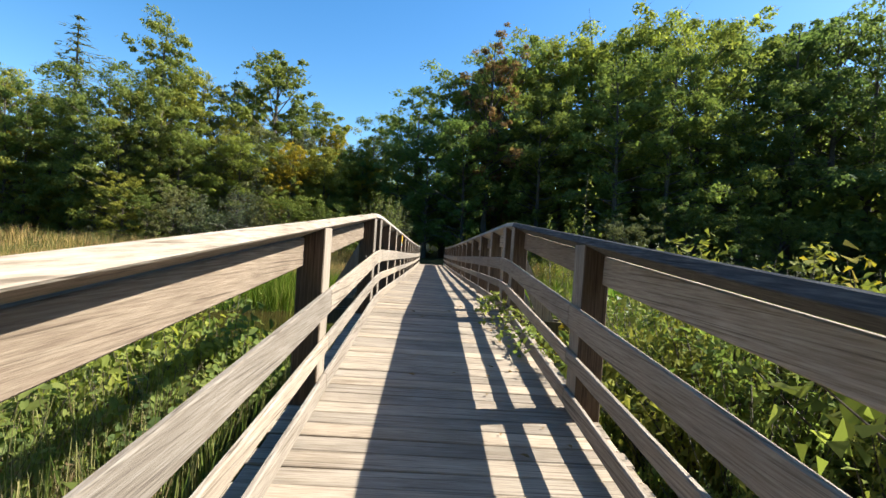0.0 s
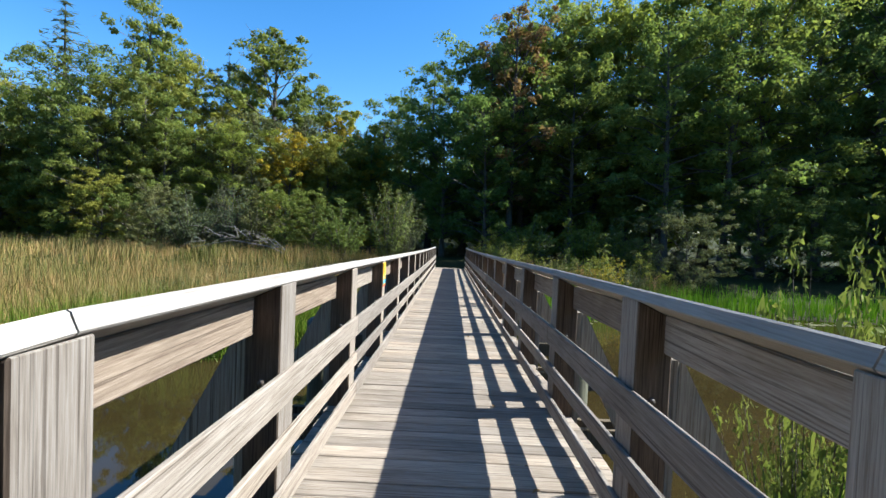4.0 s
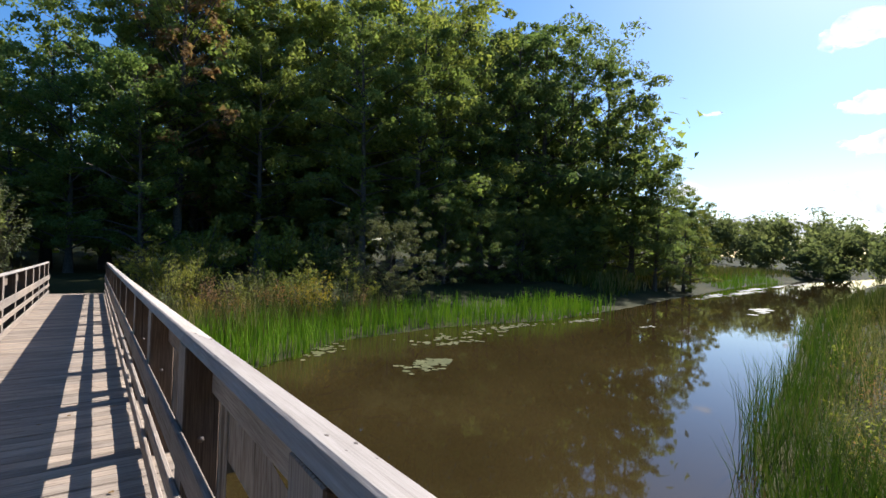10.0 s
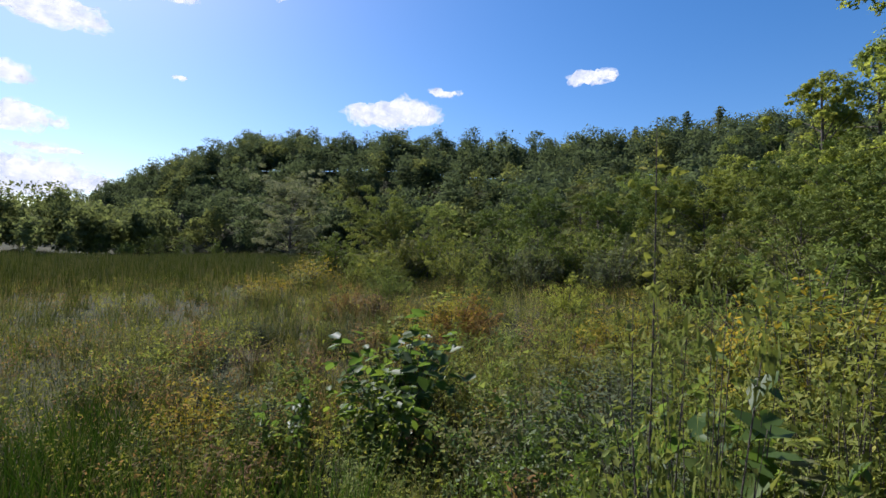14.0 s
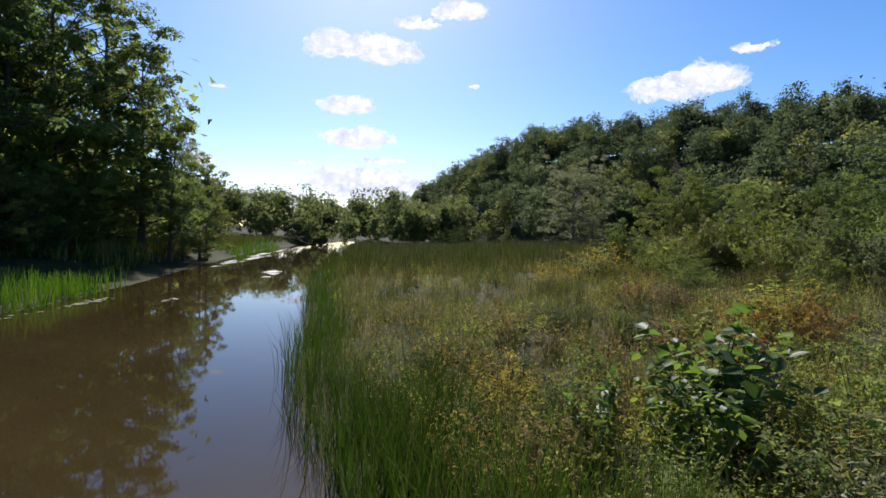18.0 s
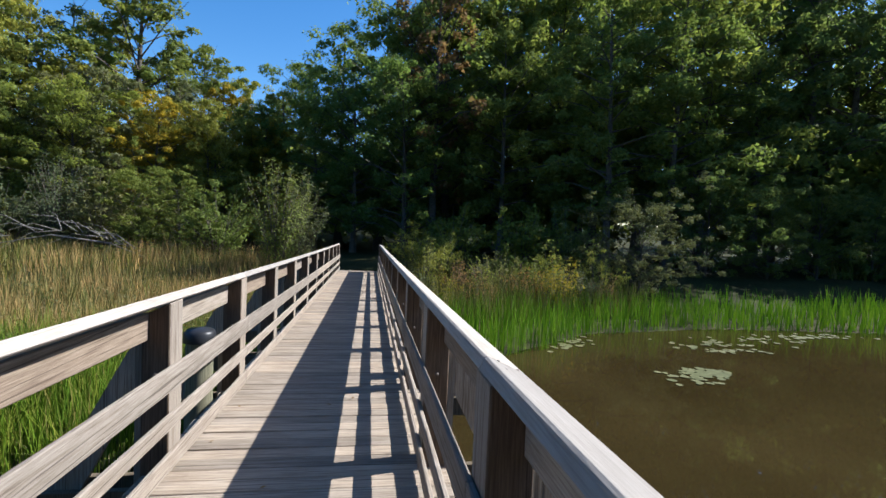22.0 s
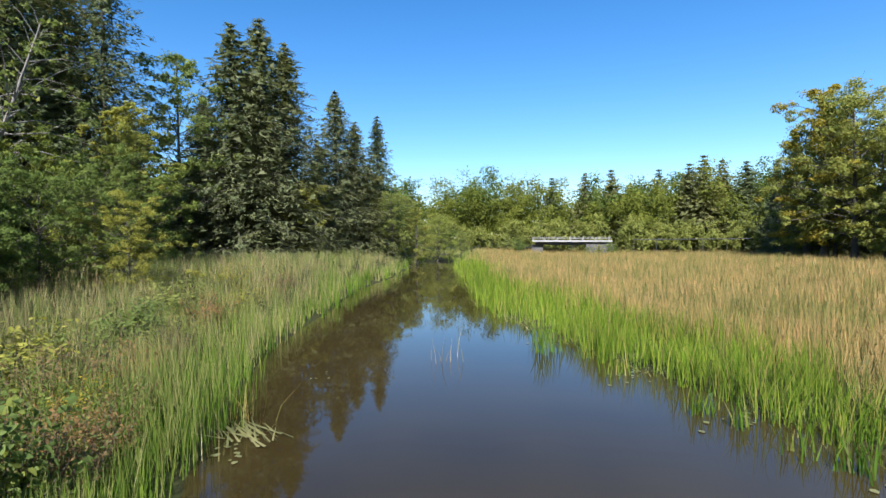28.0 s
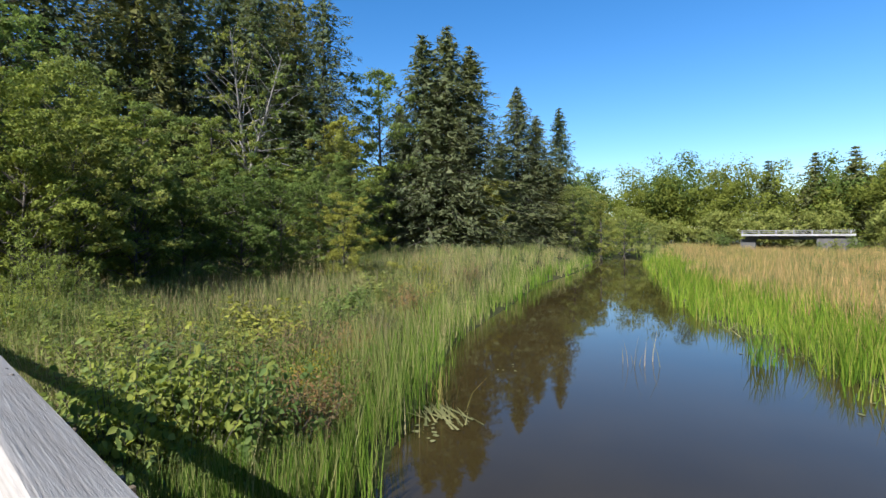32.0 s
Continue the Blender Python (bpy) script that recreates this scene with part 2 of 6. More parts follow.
def part(name, me, material, parent=None, label=""):
    """Links a mesh (or bmesh) as one object under its thing."""
    if isinstance(me, bmesh.types.BMesh):
        bm, me = me, bpy.data.meshes.new(name)
        bm.to_mesh(me)
        bm.free()
    if material and not me.materials:
        me.materials.append(material)
    ob = new(name, me)
    if parent:
        ob.parent = parent
    if label:
        ob["label"] = label
    return ob


def box(bm, x0, x1, y0, y1, z0, z1, bev=0.004, m=None):
    """A bevelled box between two corners."""
    r = bmesh.ops.create_cube(bm, size=1, matrix=Matrix.Translation(((x0 + x1) / 2, (y0 + y1) / 2, (z0 + z1) / 2)) @ Matrix.Diagonal((abs(x1 - x0), abs(y1 - y0), abs(z1 - z0), 1)))
    vs = r["verts"]
    if bev:
        es = list({e for v in vs for e in v.link_edges})
        out = bmesh.ops.bevel(bm, geom=es, offset=bev, segments=1, affect="EDGES")
        vs = list({v for f in out["faces"] for v in f.verts} | {v for v in vs if v.is_valid})
    if m is not None:
        bmesh.ops.transform(bm, matrix=m, verts=vs)
    return vs


def beam(a, b, w, h, bev=0.004):
    """A bevelled board from a to b, w wide (sideways) and h high."""
    a, b = Vector(a), Vector(b)
    bm = bmesh.new()
    d = b - a
    q = d.to_track_quat("Y", "Z").to_matrix().to_4x4()
    box(bm, -w / 2, w / 2, 0, d.length, -h / 2, h / 2, bev, Matrix.Translation(a) @ q)
    return bm


def tube(pts, radii, sides=7):
    """Vertices and quads of a tapered tube along points."""
    V, Q = [], []
    for i, p in enumerate(pts):
        p = Vector(p)
        d = (Vector(pts[min(i + 1, len(pts) - 1)]) - Vector(pts[max(i - 1, 0)])).normalized()
        u = d.cross(Vector((0.31, 0.95, 0.1))).normalized()
        w = d.cross(u)
        for s in range(sides):
            a = 2 * math.pi * s / sides
            V.append(p + (u * math.cos(a) + w * math.sin(a)) * radii[i])
    for i in range(len(pts) - 1):
        for s in range(sides):
            t = (s + 1) % sides
            Q.append((i * sides + s, i * sides + t, (i + 1) * sides + t, (i + 1) * sides + s))
    return [tuple(v) for v in V], Q


def join_tubes(tubes):
    V, Q = [], []
    for v, q in tubes:
        o = len(V)
        V += v
        Q += [tuple(i + o for i in f) for f in q]
    return V, Q


rng = np.random.default_rng(7)


def unit(v):
    return v / np.maximum(np.linalg.norm(v, axis=-1, keepdims=True), 1e-9)


def leaves(centres, size, up=0.35, slim=0.5, kite=False, out=None):
    """Pointed leaves at the centres, turned at random, more or less facing up: bent kites, or plain slips where they stay far off."""
    n = len(centres)
    size = np.broadcast_to(np.asarray(size, float), (n,))[:, None]
    nor = unit(rng.normal(size=(n, 3)) + np.array([0, 0, up * 2]) + (0 if out is None else out))
    u = unit(np.cross(nor, rng.normal(size=(n, 3))))
    w = np.cross(nor, u)
    s = size * rng.uniform(0.65, 1.3, (n, 1))
    if not kite:
        V = np.stack([centres - u * s * 0.5 - w * s * slim * 0.55, centres - u * s * 0.4 + w * s * slim * 0.6, centres + u * s * 0.6], 1)
        return mesh_np("leaf", V.reshape(-1, 3), np.arange(3 * n), 3)
    if kite == 2:
        dip = nor * s * 0.07
        tip = centres + u * s * 0.52 - nor * s * rng.uniform(0.0, 0.25, (n, 1))
        V = np.stack([centres - u * s * 0.5, centres - u * s * 0.2 - w * s * slim * 0.46 + dip, centres + u * s * 0.15 - w * s * slim * 0.4 + dip, tip, centres + u * s * 0.15 + w * s * slim * 0.4 + dip, centres - u * s * 0.2 + w * s * slim * 0.46 + dip], 1)
        o = np.arange(n)[:, None] * 6
        return mesh_np("leaf", V.reshape(-1, 3), np.concatenate([o + np.array([0, 1, 2, 3]), o + np.array([0, 3, 4, 5])], 1), 4)
    bend = nor * s * rng.uniform(-0.15, 0.1, (n, 1))
    V = np.stack([centres - u * s * 0.5, centres + w * s * slim * 0.5 + bend, centres + u * s * 0.5, centres - w * s * slim * 0.5 + bend], 1)
    return mesh_np("leaf", V.reshape(-1, 3), np.arange(4 * n), 4)


def sprays(centres, radii, k, flat=0.7, most=0.6):
    """Ragged sprays of twigs and leaves inside each clump: k three-cornered pieces, turned at random."""
    n = len(centres)
    mid = centres[:, None] + rng.normal(size=(n, k, 3)) * np.array([1, 1, flat]) * radii[:, None, None] * 0.45
    nor = unit(rng.normal(size=(n, k, 3)) + np.array([0, 0, 0.5]))
    u = unit(np.cross(nor, rng.normal(size=(n, k, 3))))
    w = np.cross(nor, u)
    r = np.minimum(radii * 0.8, most)[:, None, None]
    V = [mid + (u * math.cos(q) + w * math.sin(q)) * r * rng.uniform(0.3, 0.95, (n, k, 1)) for q in (0.2, 2.2, 4.4)]
    return np.stack(V, 2).reshape(-1, 3)


def foliage(name, centres, radii, per, size, slim=0.6, flat=0.65, inner=3, soften=0.4):
    """Leafy clumps in one mesh: ragged inner sprays, and loose leaves that lie over them like shingles."""
    centres, radii = np.asarray(centres, float), np.asarray(radii, float)
    n = len(centres)
    sq = np.array([1, 1, flat])
    d = unit(rng.normal(size=(n, per, 3)) + np.array([0, 0, 0.3]))
    r = radii[:, None, None] * rng.uniform(0.25, 1.0, (n, per, 1)) ** 0.6 * rng.uniform(0.85, 1.14, (n, per, 1))
    p = (centres[:, None] + d * r * sq).reshape(-1, 3)
    way = d.reshape(-1, 3)
    nor = unit(way * 0.9 + rng.normal(size=(n * per, 3)) * 0.6 + np.array([0, 0, 0.45]))
    u = unit(np.cross(nor, rng.normal(size=(n * per, 3))))
    w = np.cross(nor, u)
    s = size * rng.uniform(0.55, 1.35, (n * per, 1))
    V = np.stack([p - u * s * 0.5 - w * s * slim * 0.5, p + u * s * 0.6, p - u * s * 0.35 + w * s * slim * 0.6], 1).reshape(-1, 3)
    inside = sprays(centres, radii, inner, flat, size * 1.5)
    me = mesh_np(name, np.concatenate([V, inside]), np.arange(len(V) + len(inside)), 3)
    # leaves in a clump share its rounded shading, as fine leaves do from afar
    rest = inside.reshape(-1, 3, 3)
    flat_n = unit(np.cross(rest[:, 1] - rest[:, 0], rest[:, 2] - rest[:, 0]))
    soft = np.concatenate([np.repeat(unit(nor * (1 - soften) + way * soften), 3, 0), np.repeat(flat_n, 3, 0)])
    me.normals_split_custom_set_from_vertices(soft.tolist())
    return me


def blades(base, height, width, lean=0.18, segs=2):
    """Grass or reed blades from their feet: narrow strips that lean and taper."""
    n = len(base)
    height = np.broadcast_to(np.asarray(height, float), (n,))[:, None]
    width = np.broadcast_to(np.asarray(width, float), (n,))[:, None]
    a = rng.uniform(0, 2 * np.pi, n)
    side = np.stack([np.cos(a), np.sin(a), 0 * a], 1)
    ln = rng.normal(size=(n, 2)) * lean
    tip = np.concatenate([ln * height, height], 1)
    rows = []
    for k in range(segs + 1):
        f = k / segs
        c = base + tip * np.array([f ** 1.7, f ** 1.7, f])
        w = side * width * (1 - 0.9 * f ** 1.5) / 2
        rows += [c - w, c + w]
    V = np.stack(rows, 1).reshape(-1, 3)
    o = (np.arange(n) * 2 * (segs + 1))[:, None]
    Q = np.concatenate([o + np.array([2 * k, 2 * k + 1, 2 * k + 3, 2 * k + 2]) for k in range(segs)], 1).reshape(-1, 4)
    return V, Q


# ---- the lie of the land ----
WATER = -1.75
TURN = 1.012        # bearings from the middle of the bridge open out by this much


def turned(x, y):
    """A place turned about the middle of the bridge as its bearing opens out."""
    a, d = math.atan2(-x, y - 9.5) * TURN, math.hypot(x, y - 9.5)
    return -math.sin(a) * d, 9.5 + math.cos(a) * d


BANKS = [(90, 31), (57, 23), (30, 18.5), (19, 15.4), (9.5, 12.8), (6.8, 11.4), (4, 9.8), (1.5, 8), (-1.5, 6.8), (-4.5, 6), (-7.5, 4.2), (-12, 1.6),
         (-18, -0.4), (-28, -4), (-40, -6.5), (-60, -12.5), (-74, -15), (-72, -11), (-43, -1), (-20.7, 6.5), (-15.7, 9.6), (-12.3, 12), (-10.4, 13.6),
         (-8, 15), (-5.6, 15.6), (-4.4, 15.7), (-1, 17.5), (1, 20), (4, 22), (7, 24.3), (12, 25.3), (18, 25), (27, 27), (41, 31), (80, 40), (130, 46),
         (210, 54), (210, 46), (130, 37)]
_pa = np.array([turned(x, y) for x, y in BANKS], float)
_pb = np.roll(_pa, -1, 0)


def shore(x, y):
    """Distance to the water's edge: below 0 in the water."""
    p = np.stack([np.asarray(x, float).ravel(), np.asarray(y, float).ravel()], 1)
    best, inside = np.full(len(p), 1e9), np.zeros(len(p), bool)
    for a, b in zip(_pa, _pb):
        d = b - a
        f = np.clip(((p - a) @ d) / (d @ d), 0, 1)
        best = np.minimum(best, np.linalg.norm(p - a - f[:, None] * d, axis=1))
        hit = (a[1] > p[:, 1]) != (b[1] > p[:, 1])
        inside ^= hit & (p[:, 0] < d[0] * (p[:, 1] - a[1]) / (d[1] if d[1] else 1e-9) + a[0])
    return np.where(inside, -best, best).reshape(np.shape(x))


def smooth(a, b, v):
    t = np.clip((np.asarray(v, float) - a) / (b - a), 0, 1)
    return t * t * (3 - 2 * t)


HILL_AZ = [78, 87, 94, 100, 115, 130, 150, 180]
HILL_FOOT = [230, 190, 135, 120, 95, 75, 60, 60]
HILL_CREST = [300, 230, 205, 190, 170, 160, 150, 150]
HILL_TOP = [6, 14.5, 25, 30, 30.5, 27, 27, 27]


def land(x, y):
    x, y = np.asarray(x, float), np.asarray(y, float)
    d = shore(x, y)
    z = WATER + np.where(d > 0, 0.02 + 0.16 * smooth(0, 3, d), -1.1 * smooth(0, 3, -d))
    z = z + 0.10 * np.sin(x * 0.23 + 1) * np.sin(y * 0.19) * smooth(1, 6, d)
    out = smooth(0.3, 4, d)
    z = z + out * 0.95 * smooth(28, 33, y) * smooth(-60, -5, x)           # wood floor beyond the bridge
    z = z + out * 1.1 * smooth(4.0, -2.5, y) * np.exp(-(x / 6.0) ** 2)      # approach of the ramp
    z = z + out * 0.6 * smooth(2, -12, y) + out * 0.55 * smooth(0, -14, y) * smooth(-4, -14, x) * smooth(-62, -40, x)
    z = z + out * 0.5 * smooth(4, 14, x) * smooth(10, 2, y)
    az, d = np.degrees(np.arctan2(x, y - 9.5)), np.hypot(x, y - 9.5)      # clockwise from +y
    foot = np.interp(az, HILL_AZ, HILL_FOOT)
    z = z + np.interp(az, HILL_AZ, HILL_TOP) * smooth(0, 1, (d - foot) / (np.interp(az, HILL_AZ, HILL_CREST) - foot)) * smooth(78, 90, az)
    z = z + 4 * smooth(55, 110, y) * smooth(-60, 0, x)
    return z


def deck_z(y):
    """Top of the deck: a ramp, then a long span that falls slightly."""
    return -0.02 - RAMP * (5.15 - y) if y < 5.15 else -0.03 * (y - 6) + 0.0003 * (y - 6) ** 2 - 0.045 * max(0.0, (6 - y)) / 0.85


RAMP = 0.076

# ---- ground and water ----
def graded(lo, hi, near, step, grow=1.055):
    """Coordinates that are close together near 0 and wide apart far off."""
    out, v, s = [0.0], 0.0, step
    while v < hi:
        v += s
        out.append(v)
        if v > near:
            s *= grow
    neg, v, s = [], 0.0, step
    while v > lo:
        v -= s
        neg.append(v)
        if v < -near:
            s *= grow
    return np.array(neg[::-1] + out)


gx, gy = graded(-2600, 2600, 30, 0.55), graded(-2600, 2600, 30, 0.55)
X, Y = np.meshgrid(gx, gy)
Z = land(X, Y)
nx, ny = len(gx), len(gy)
idx = np.arange(nx * ny).reshape(ny, nx)
quads = np.stack([idx[:-1, :-1], idx[:-1, 1:], idx[1:, 1:], idx[1:, :-1]], -1).reshape(-1, 4)
m_soil, n, l, b = mat("soil_and_litter", 0.95, 0.1)
co = n.new("ShaderNodeTexCoord").outputs["Object"]
t1, t2 = noise_node(n, l, 0.35, 6, co), noise_node(n, l, 9.0, 6, co)
r1 = ramp(n, [(0.35, (0.028, 0.034, 0.012)), (0.5, (0.042, 0.046, 0.017)), (0.68, (0.06, 0.054, 0.024))])
r2 = ramp(n, [(0.3, (0.5, 0.48, 0.45)), (0.7, (1.2, 1.15, 1.0))])
l.new(t1.outputs["Fac"], r1.inputs[0])
l.new(t2.outputs["Fac"], r2.inputs[0])
l.new(mixc(n, l, 1.0, r1.outputs[0], r2.outputs[0], "MULTIPLY"), b.inputs["Base Color"])
bump(n, l, t2.outputs["Fac"], b, 0.6, 0.05)
ground = part("ground", mesh_np("ground", np.stack([X, Y, Z], -1).reshape(-1, 3), quads, 4), m_soil)
tagged(ground, "dark marsh soil with leaf litter under the plants", "ground", kind="structure")

m_water, n, l, b = mat("pond_water", 0.03, 0.5)
b.inputs["IOR"].default_value = 1.4
co = n.new("ShaderNodeTexCoord").outputs["Object"]
t1, t2 = noise_node(n, l, 0.25, 3, co), noise_node(n, l, 1.3, 4, co, (1.0, 0.6, 1.0))
r1 = ramp(n, [(0.3, (0.023, 0.016, 0.0055)), (0.7, (0.036, 0.0255, 0.009))])
l.new(t1.outputs["Fac"], r1.inputs[0])
l.new(r1.outputs[0], b.inputs["Base Color"])
bump(n, l, t2.outputs["Fac"], b, 0.06, 0.02)
bm = bmesh.new()
bmesh.ops.create_grid(bm, x_segments=8, y_segments=4, size=1, matrix=Matrix.Translation((65, 20, WATER)) @ Matrix.Diagonal((155, 45, 1, 1)))
water = tagged(part("water", bm, m_water), "still murky brown pond water with sky reflections", "water", kind="structure")

# ---- the footbridge ----
bridge = tagged(new("footbridge"), "weathered grey wooden footbridge with plank deck and board railings", "footbridge")
Y0, Y1 = -3.4, 30.0
PITCH = 0.146
plank_bm = bmesh.new()
box(plank_bm, -0.93, 0.93, -PITCH / 2 + 0.0032, PITCH / 2 - 0.0032, -0.04, 0.0, 0.005)
box(plank_bm, -0.925, 0.925, PITCH / 2 - 0.006, PITCH / 2 + 0.012, -0.048, -0.0405, 0.0)
plank_me = bpy.data.meshes.new("plank")
plank_bm.to_mesh(plank_me)
plank_bm.free()
DECK = [(0.22, (0.17, 0.132, 0.098)), (0.42, (0.34, 0.278, 0.215)), (0.6, (0.45, 0.385, 0.31)), (0.8, (0.54, 0.48, 0.40))]
plank_me.materials.append(wood("deck_timber", 0, DECK, 0.55))

POSTS = [-2.4, 0.1, 2.60, 5.06, 5.67, 6.97, 8.50, 10.15, 11.79] + [13.43 + 1.62 * k for k in range(11)]


def along(x0, x1, dz0, dz1, ya, yb, name, material, s, label=""):
    """A board along the deck between two heights above it."""
    cuts = [ya] + ([5.15] if ya < 5.15 < yb else []) + [yb]
    for a, c in zip(cuts, cuts[1:]):
        za, zb = deck_z(a + 1e-4), deck_z(c - 1e-4)
        h = (dz0 + dz1) / 2
        bm = beam((s * (x0 + x1) / 2, a, za + h), (s * (x0 + x1) / 2, c - 0.003, zb + h), x1 - x0, dz1 - dz0, 0.006)
        part(name, bm, material, bridge, label)


def prism(profile, ya, yb, s, slope=True):
    """A solid with one cross-section (x, height above the deck) between two places along the deck."""
    bm = bmesh.new()
    rings = [[bm.verts.new((s * px, y, deck_z(y + d if slope else (ya + yb) / 2) + pz)) for px, pz in profile] for y, d in ((ya, 1e-4), (yb, -1e-4))]
    bm.faces.new(rings[0])
    bm.faces.new(rings[1][::-1])
    for k in range(len(profile)):
        bm.faces.new((rings[0][k - 1], rings[1][k - 1], rings[1][k], rings[0][k]))
    bmesh.ops.recalc_face_normals(bm, faces=bm.faces)
    return bm


screw_mat = plain("rusty_steel", (0.09, 0.07, 0.055), 0.6, 0.3, 40)
# the cap slopes outwards and its edges are worn round
CAP = [(0.783, 1.092), (0.786, 1.102), (0.795, 1.107), (0.805, 1.104), (0.925, 1.05), (0.929, 1.043), (0.913, 1.001), (0.903, 1.0), (0.775, 1.057), (0.77, 1.064)]
POST = [(0.773, -0.55), (0.93, -0.55), (0.93, 0.98), (0.773, 1.054)]
for s in (-1, 1):
    ends = POSTS[::2] + ([POSTS[-1]] if len(POSTS) % 2 == 0 else [])
    ends[0] = Y0
    for a, c in zip(ends, ends[1:]):
        a1, c1 = a + 0.05 if a > Y0 else a, c + 0.047 if c < POSTS[-1] else c + 0.11
        cuts = [a1] + ([5.15] if a1 < 5.15 < c1 else []) + [c1]
        for e, f in zip(cuts, cuts[1:]):
            # on the ramp the right cap is near-black slate, the left one grey
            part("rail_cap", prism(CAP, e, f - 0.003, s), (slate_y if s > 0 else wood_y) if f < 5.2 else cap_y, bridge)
        along(0.742, 0.771, 0.525, 0.675, a + 0.05, c + 0.047, "upper_rail", wood_y, s)
        along(0.742, 0.771, 0.295, 0.387, a + 0.05, c + 0.047, "lower_rail", wood_y, s)
        along(0.742, 0.771, 0.04, 0.148, a + 0.05, c + 0.047, "kerb_rail", wood_y, s)
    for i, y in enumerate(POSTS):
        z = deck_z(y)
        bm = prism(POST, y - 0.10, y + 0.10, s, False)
        bmesh.ops.bevel(bm, geom=list(bm.edges), offset=0.006, segments=1, affect="EDGES")
        # faces square to the deck's run take the darker brown timber
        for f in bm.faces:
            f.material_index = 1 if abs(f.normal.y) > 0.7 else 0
        ob = part("post", bm, wood_z, bridge, "weathered timber, grey on the inner face and darker brown on the sides")
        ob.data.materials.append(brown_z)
        if y > 5.5:
            bm = bmesh.new()
            box(bm, s * 0.932, s * 0.978, y - 0.07, y + 0.07, z - 0.45, z + 0.80, 0.005)
            part("side_post", bm, wood_z, bridge)
        if i:
            a = POSTS[i - 1] + 0.102
            za, zb, low = deck_z(a), deck_z(y - 0.102), 0.91
            part("top_board", beam((s * 0.909, a, za + low), (s * 0.909, y - 0.102, zb + low), 0.038, 2 * (0.994 - low), 0.006), warm_y if (i * 7 + s) % 3 else wood_y, bridge)
        if 5 < y < 20:
            for dy in (-0.05, 0.045):
                for px in (0.835, 0.905):
                    pz = z + 1.1075 - (px - 0.797) * 0.4497
                    part("screw_head", mesh_np("screw_head", *tube([(s * px, y + dy, pz - 0.006), (s * px, y + dy, pz + 0.0015), (s * px, y + dy, pz + 0.0025)], [0.0055, 0.0055, 0.0005], 8), 4), screw_mat, bridge)
            part("bolt_head", mesh_np("bolt_head", *tube([(s * 0.85, y - 0.095, z + 0.62), (s * 0.85, y - 0.112, z + 0.62), (s * 0.85, y - 0.114, z + 0.62)], [0.016, 0.016, 0.001], 6), 4), screw_mat, bridge)
        if y > 5.5:
            part("outrigger", beam((s * 0.5, y + 0.095, z - 0.17), (s * 1.64, y + 0.095, z - 0.17), 0.045, 0.185), dark_z, bridge)
            part("outrigger", beam((s * 0.5, y - 0.095, z - 0.17), (s * 1.64, y - 0.095, z - 0.17), 0.045, 0.185), dark_z, bridge)
            bm = bmesh.new()
            front = [bm.verts.new((s * px, y - 0.065, z + pz)) for px, pz in ((0.98, 0.79), (1.0, 0.79), (1.46, -0.085), (1.27, -0.085), (0.98, 0.48))]
            back = [bm.verts.new(v.co + Vector((0, 0.04, 0))) for v in front]
            bm.faces.new(front)
            bm.faces.new(back[::-1])
            for k in range(5):
                bm.faces.new((front[k - 1], back[k - 1], back[k], front[k]))
            bmesh.ops.recalc_face_normals(bm, faces=bm.faces)
            part("brace", bm, wood_z, bridge)
    for a, c in ((Y0, 5.15), (5.15, 13.4), (13.4, 21.6), (21.6, Y1)):
        part("stringer", beam((s * 0.6, a, deck_z(a + 1e-4) - 0.16), (s * 0.6, c - 0.003, deck_z(c - 1e-4) - 0.16), 0.09, 0.235), dark_z, bridge)
    for y in ((8.78, 14.8, 21.5, 28.0) if s < 0 else (8.95, 15.5, 21.9, 28.4)):
        V, Q = tube([(s * 1.08, y, -3.2), (s * 1.08, y, deck_z(y) + 0.56)], [0.125, 0.115], 14)
        pile = part("pile", mesh_np("pile", V, Q, 4), pile_mat, bridge, "round greenish timber pile")
        V, Q = tube([(s * 1.08, y, deck_z(y) + 0.5), (s * 1.08, y, deck_z(y) + 0.58), (s * 1.08, y, deck_z(y) + 0.61), (s * 1.08, y, deck_z(y) + 0.625)], [0.135, 0.135, 0.105, 0.001], 16)
        part("pile_cap", mesh_np("pile_cap", V, Q, 4), plain("black_plastic", (0.02, 0.021, 0.024), 0.4, 0.2), pile, "domed black cap")

k = 0
y = Y0 + PITCH / 2
while y < Y1:
    p = part("plank", plank_me, None, bridge)
    dz = deck_z(y + 0.05) - deck_z(y - 0.05)
    p.matrix_basis = Matrix.Translation((random.uniform(-0.012, 0.012), y, deck_z(y) + random.uniform(-0.003, 0.003))) @ Euler((math.atan(dz / 0.1), random.uniform(-0.003, 0.003), random.uniform(-0.004, 0.004))).to_matrix().to_4x4()
    y += PITCH

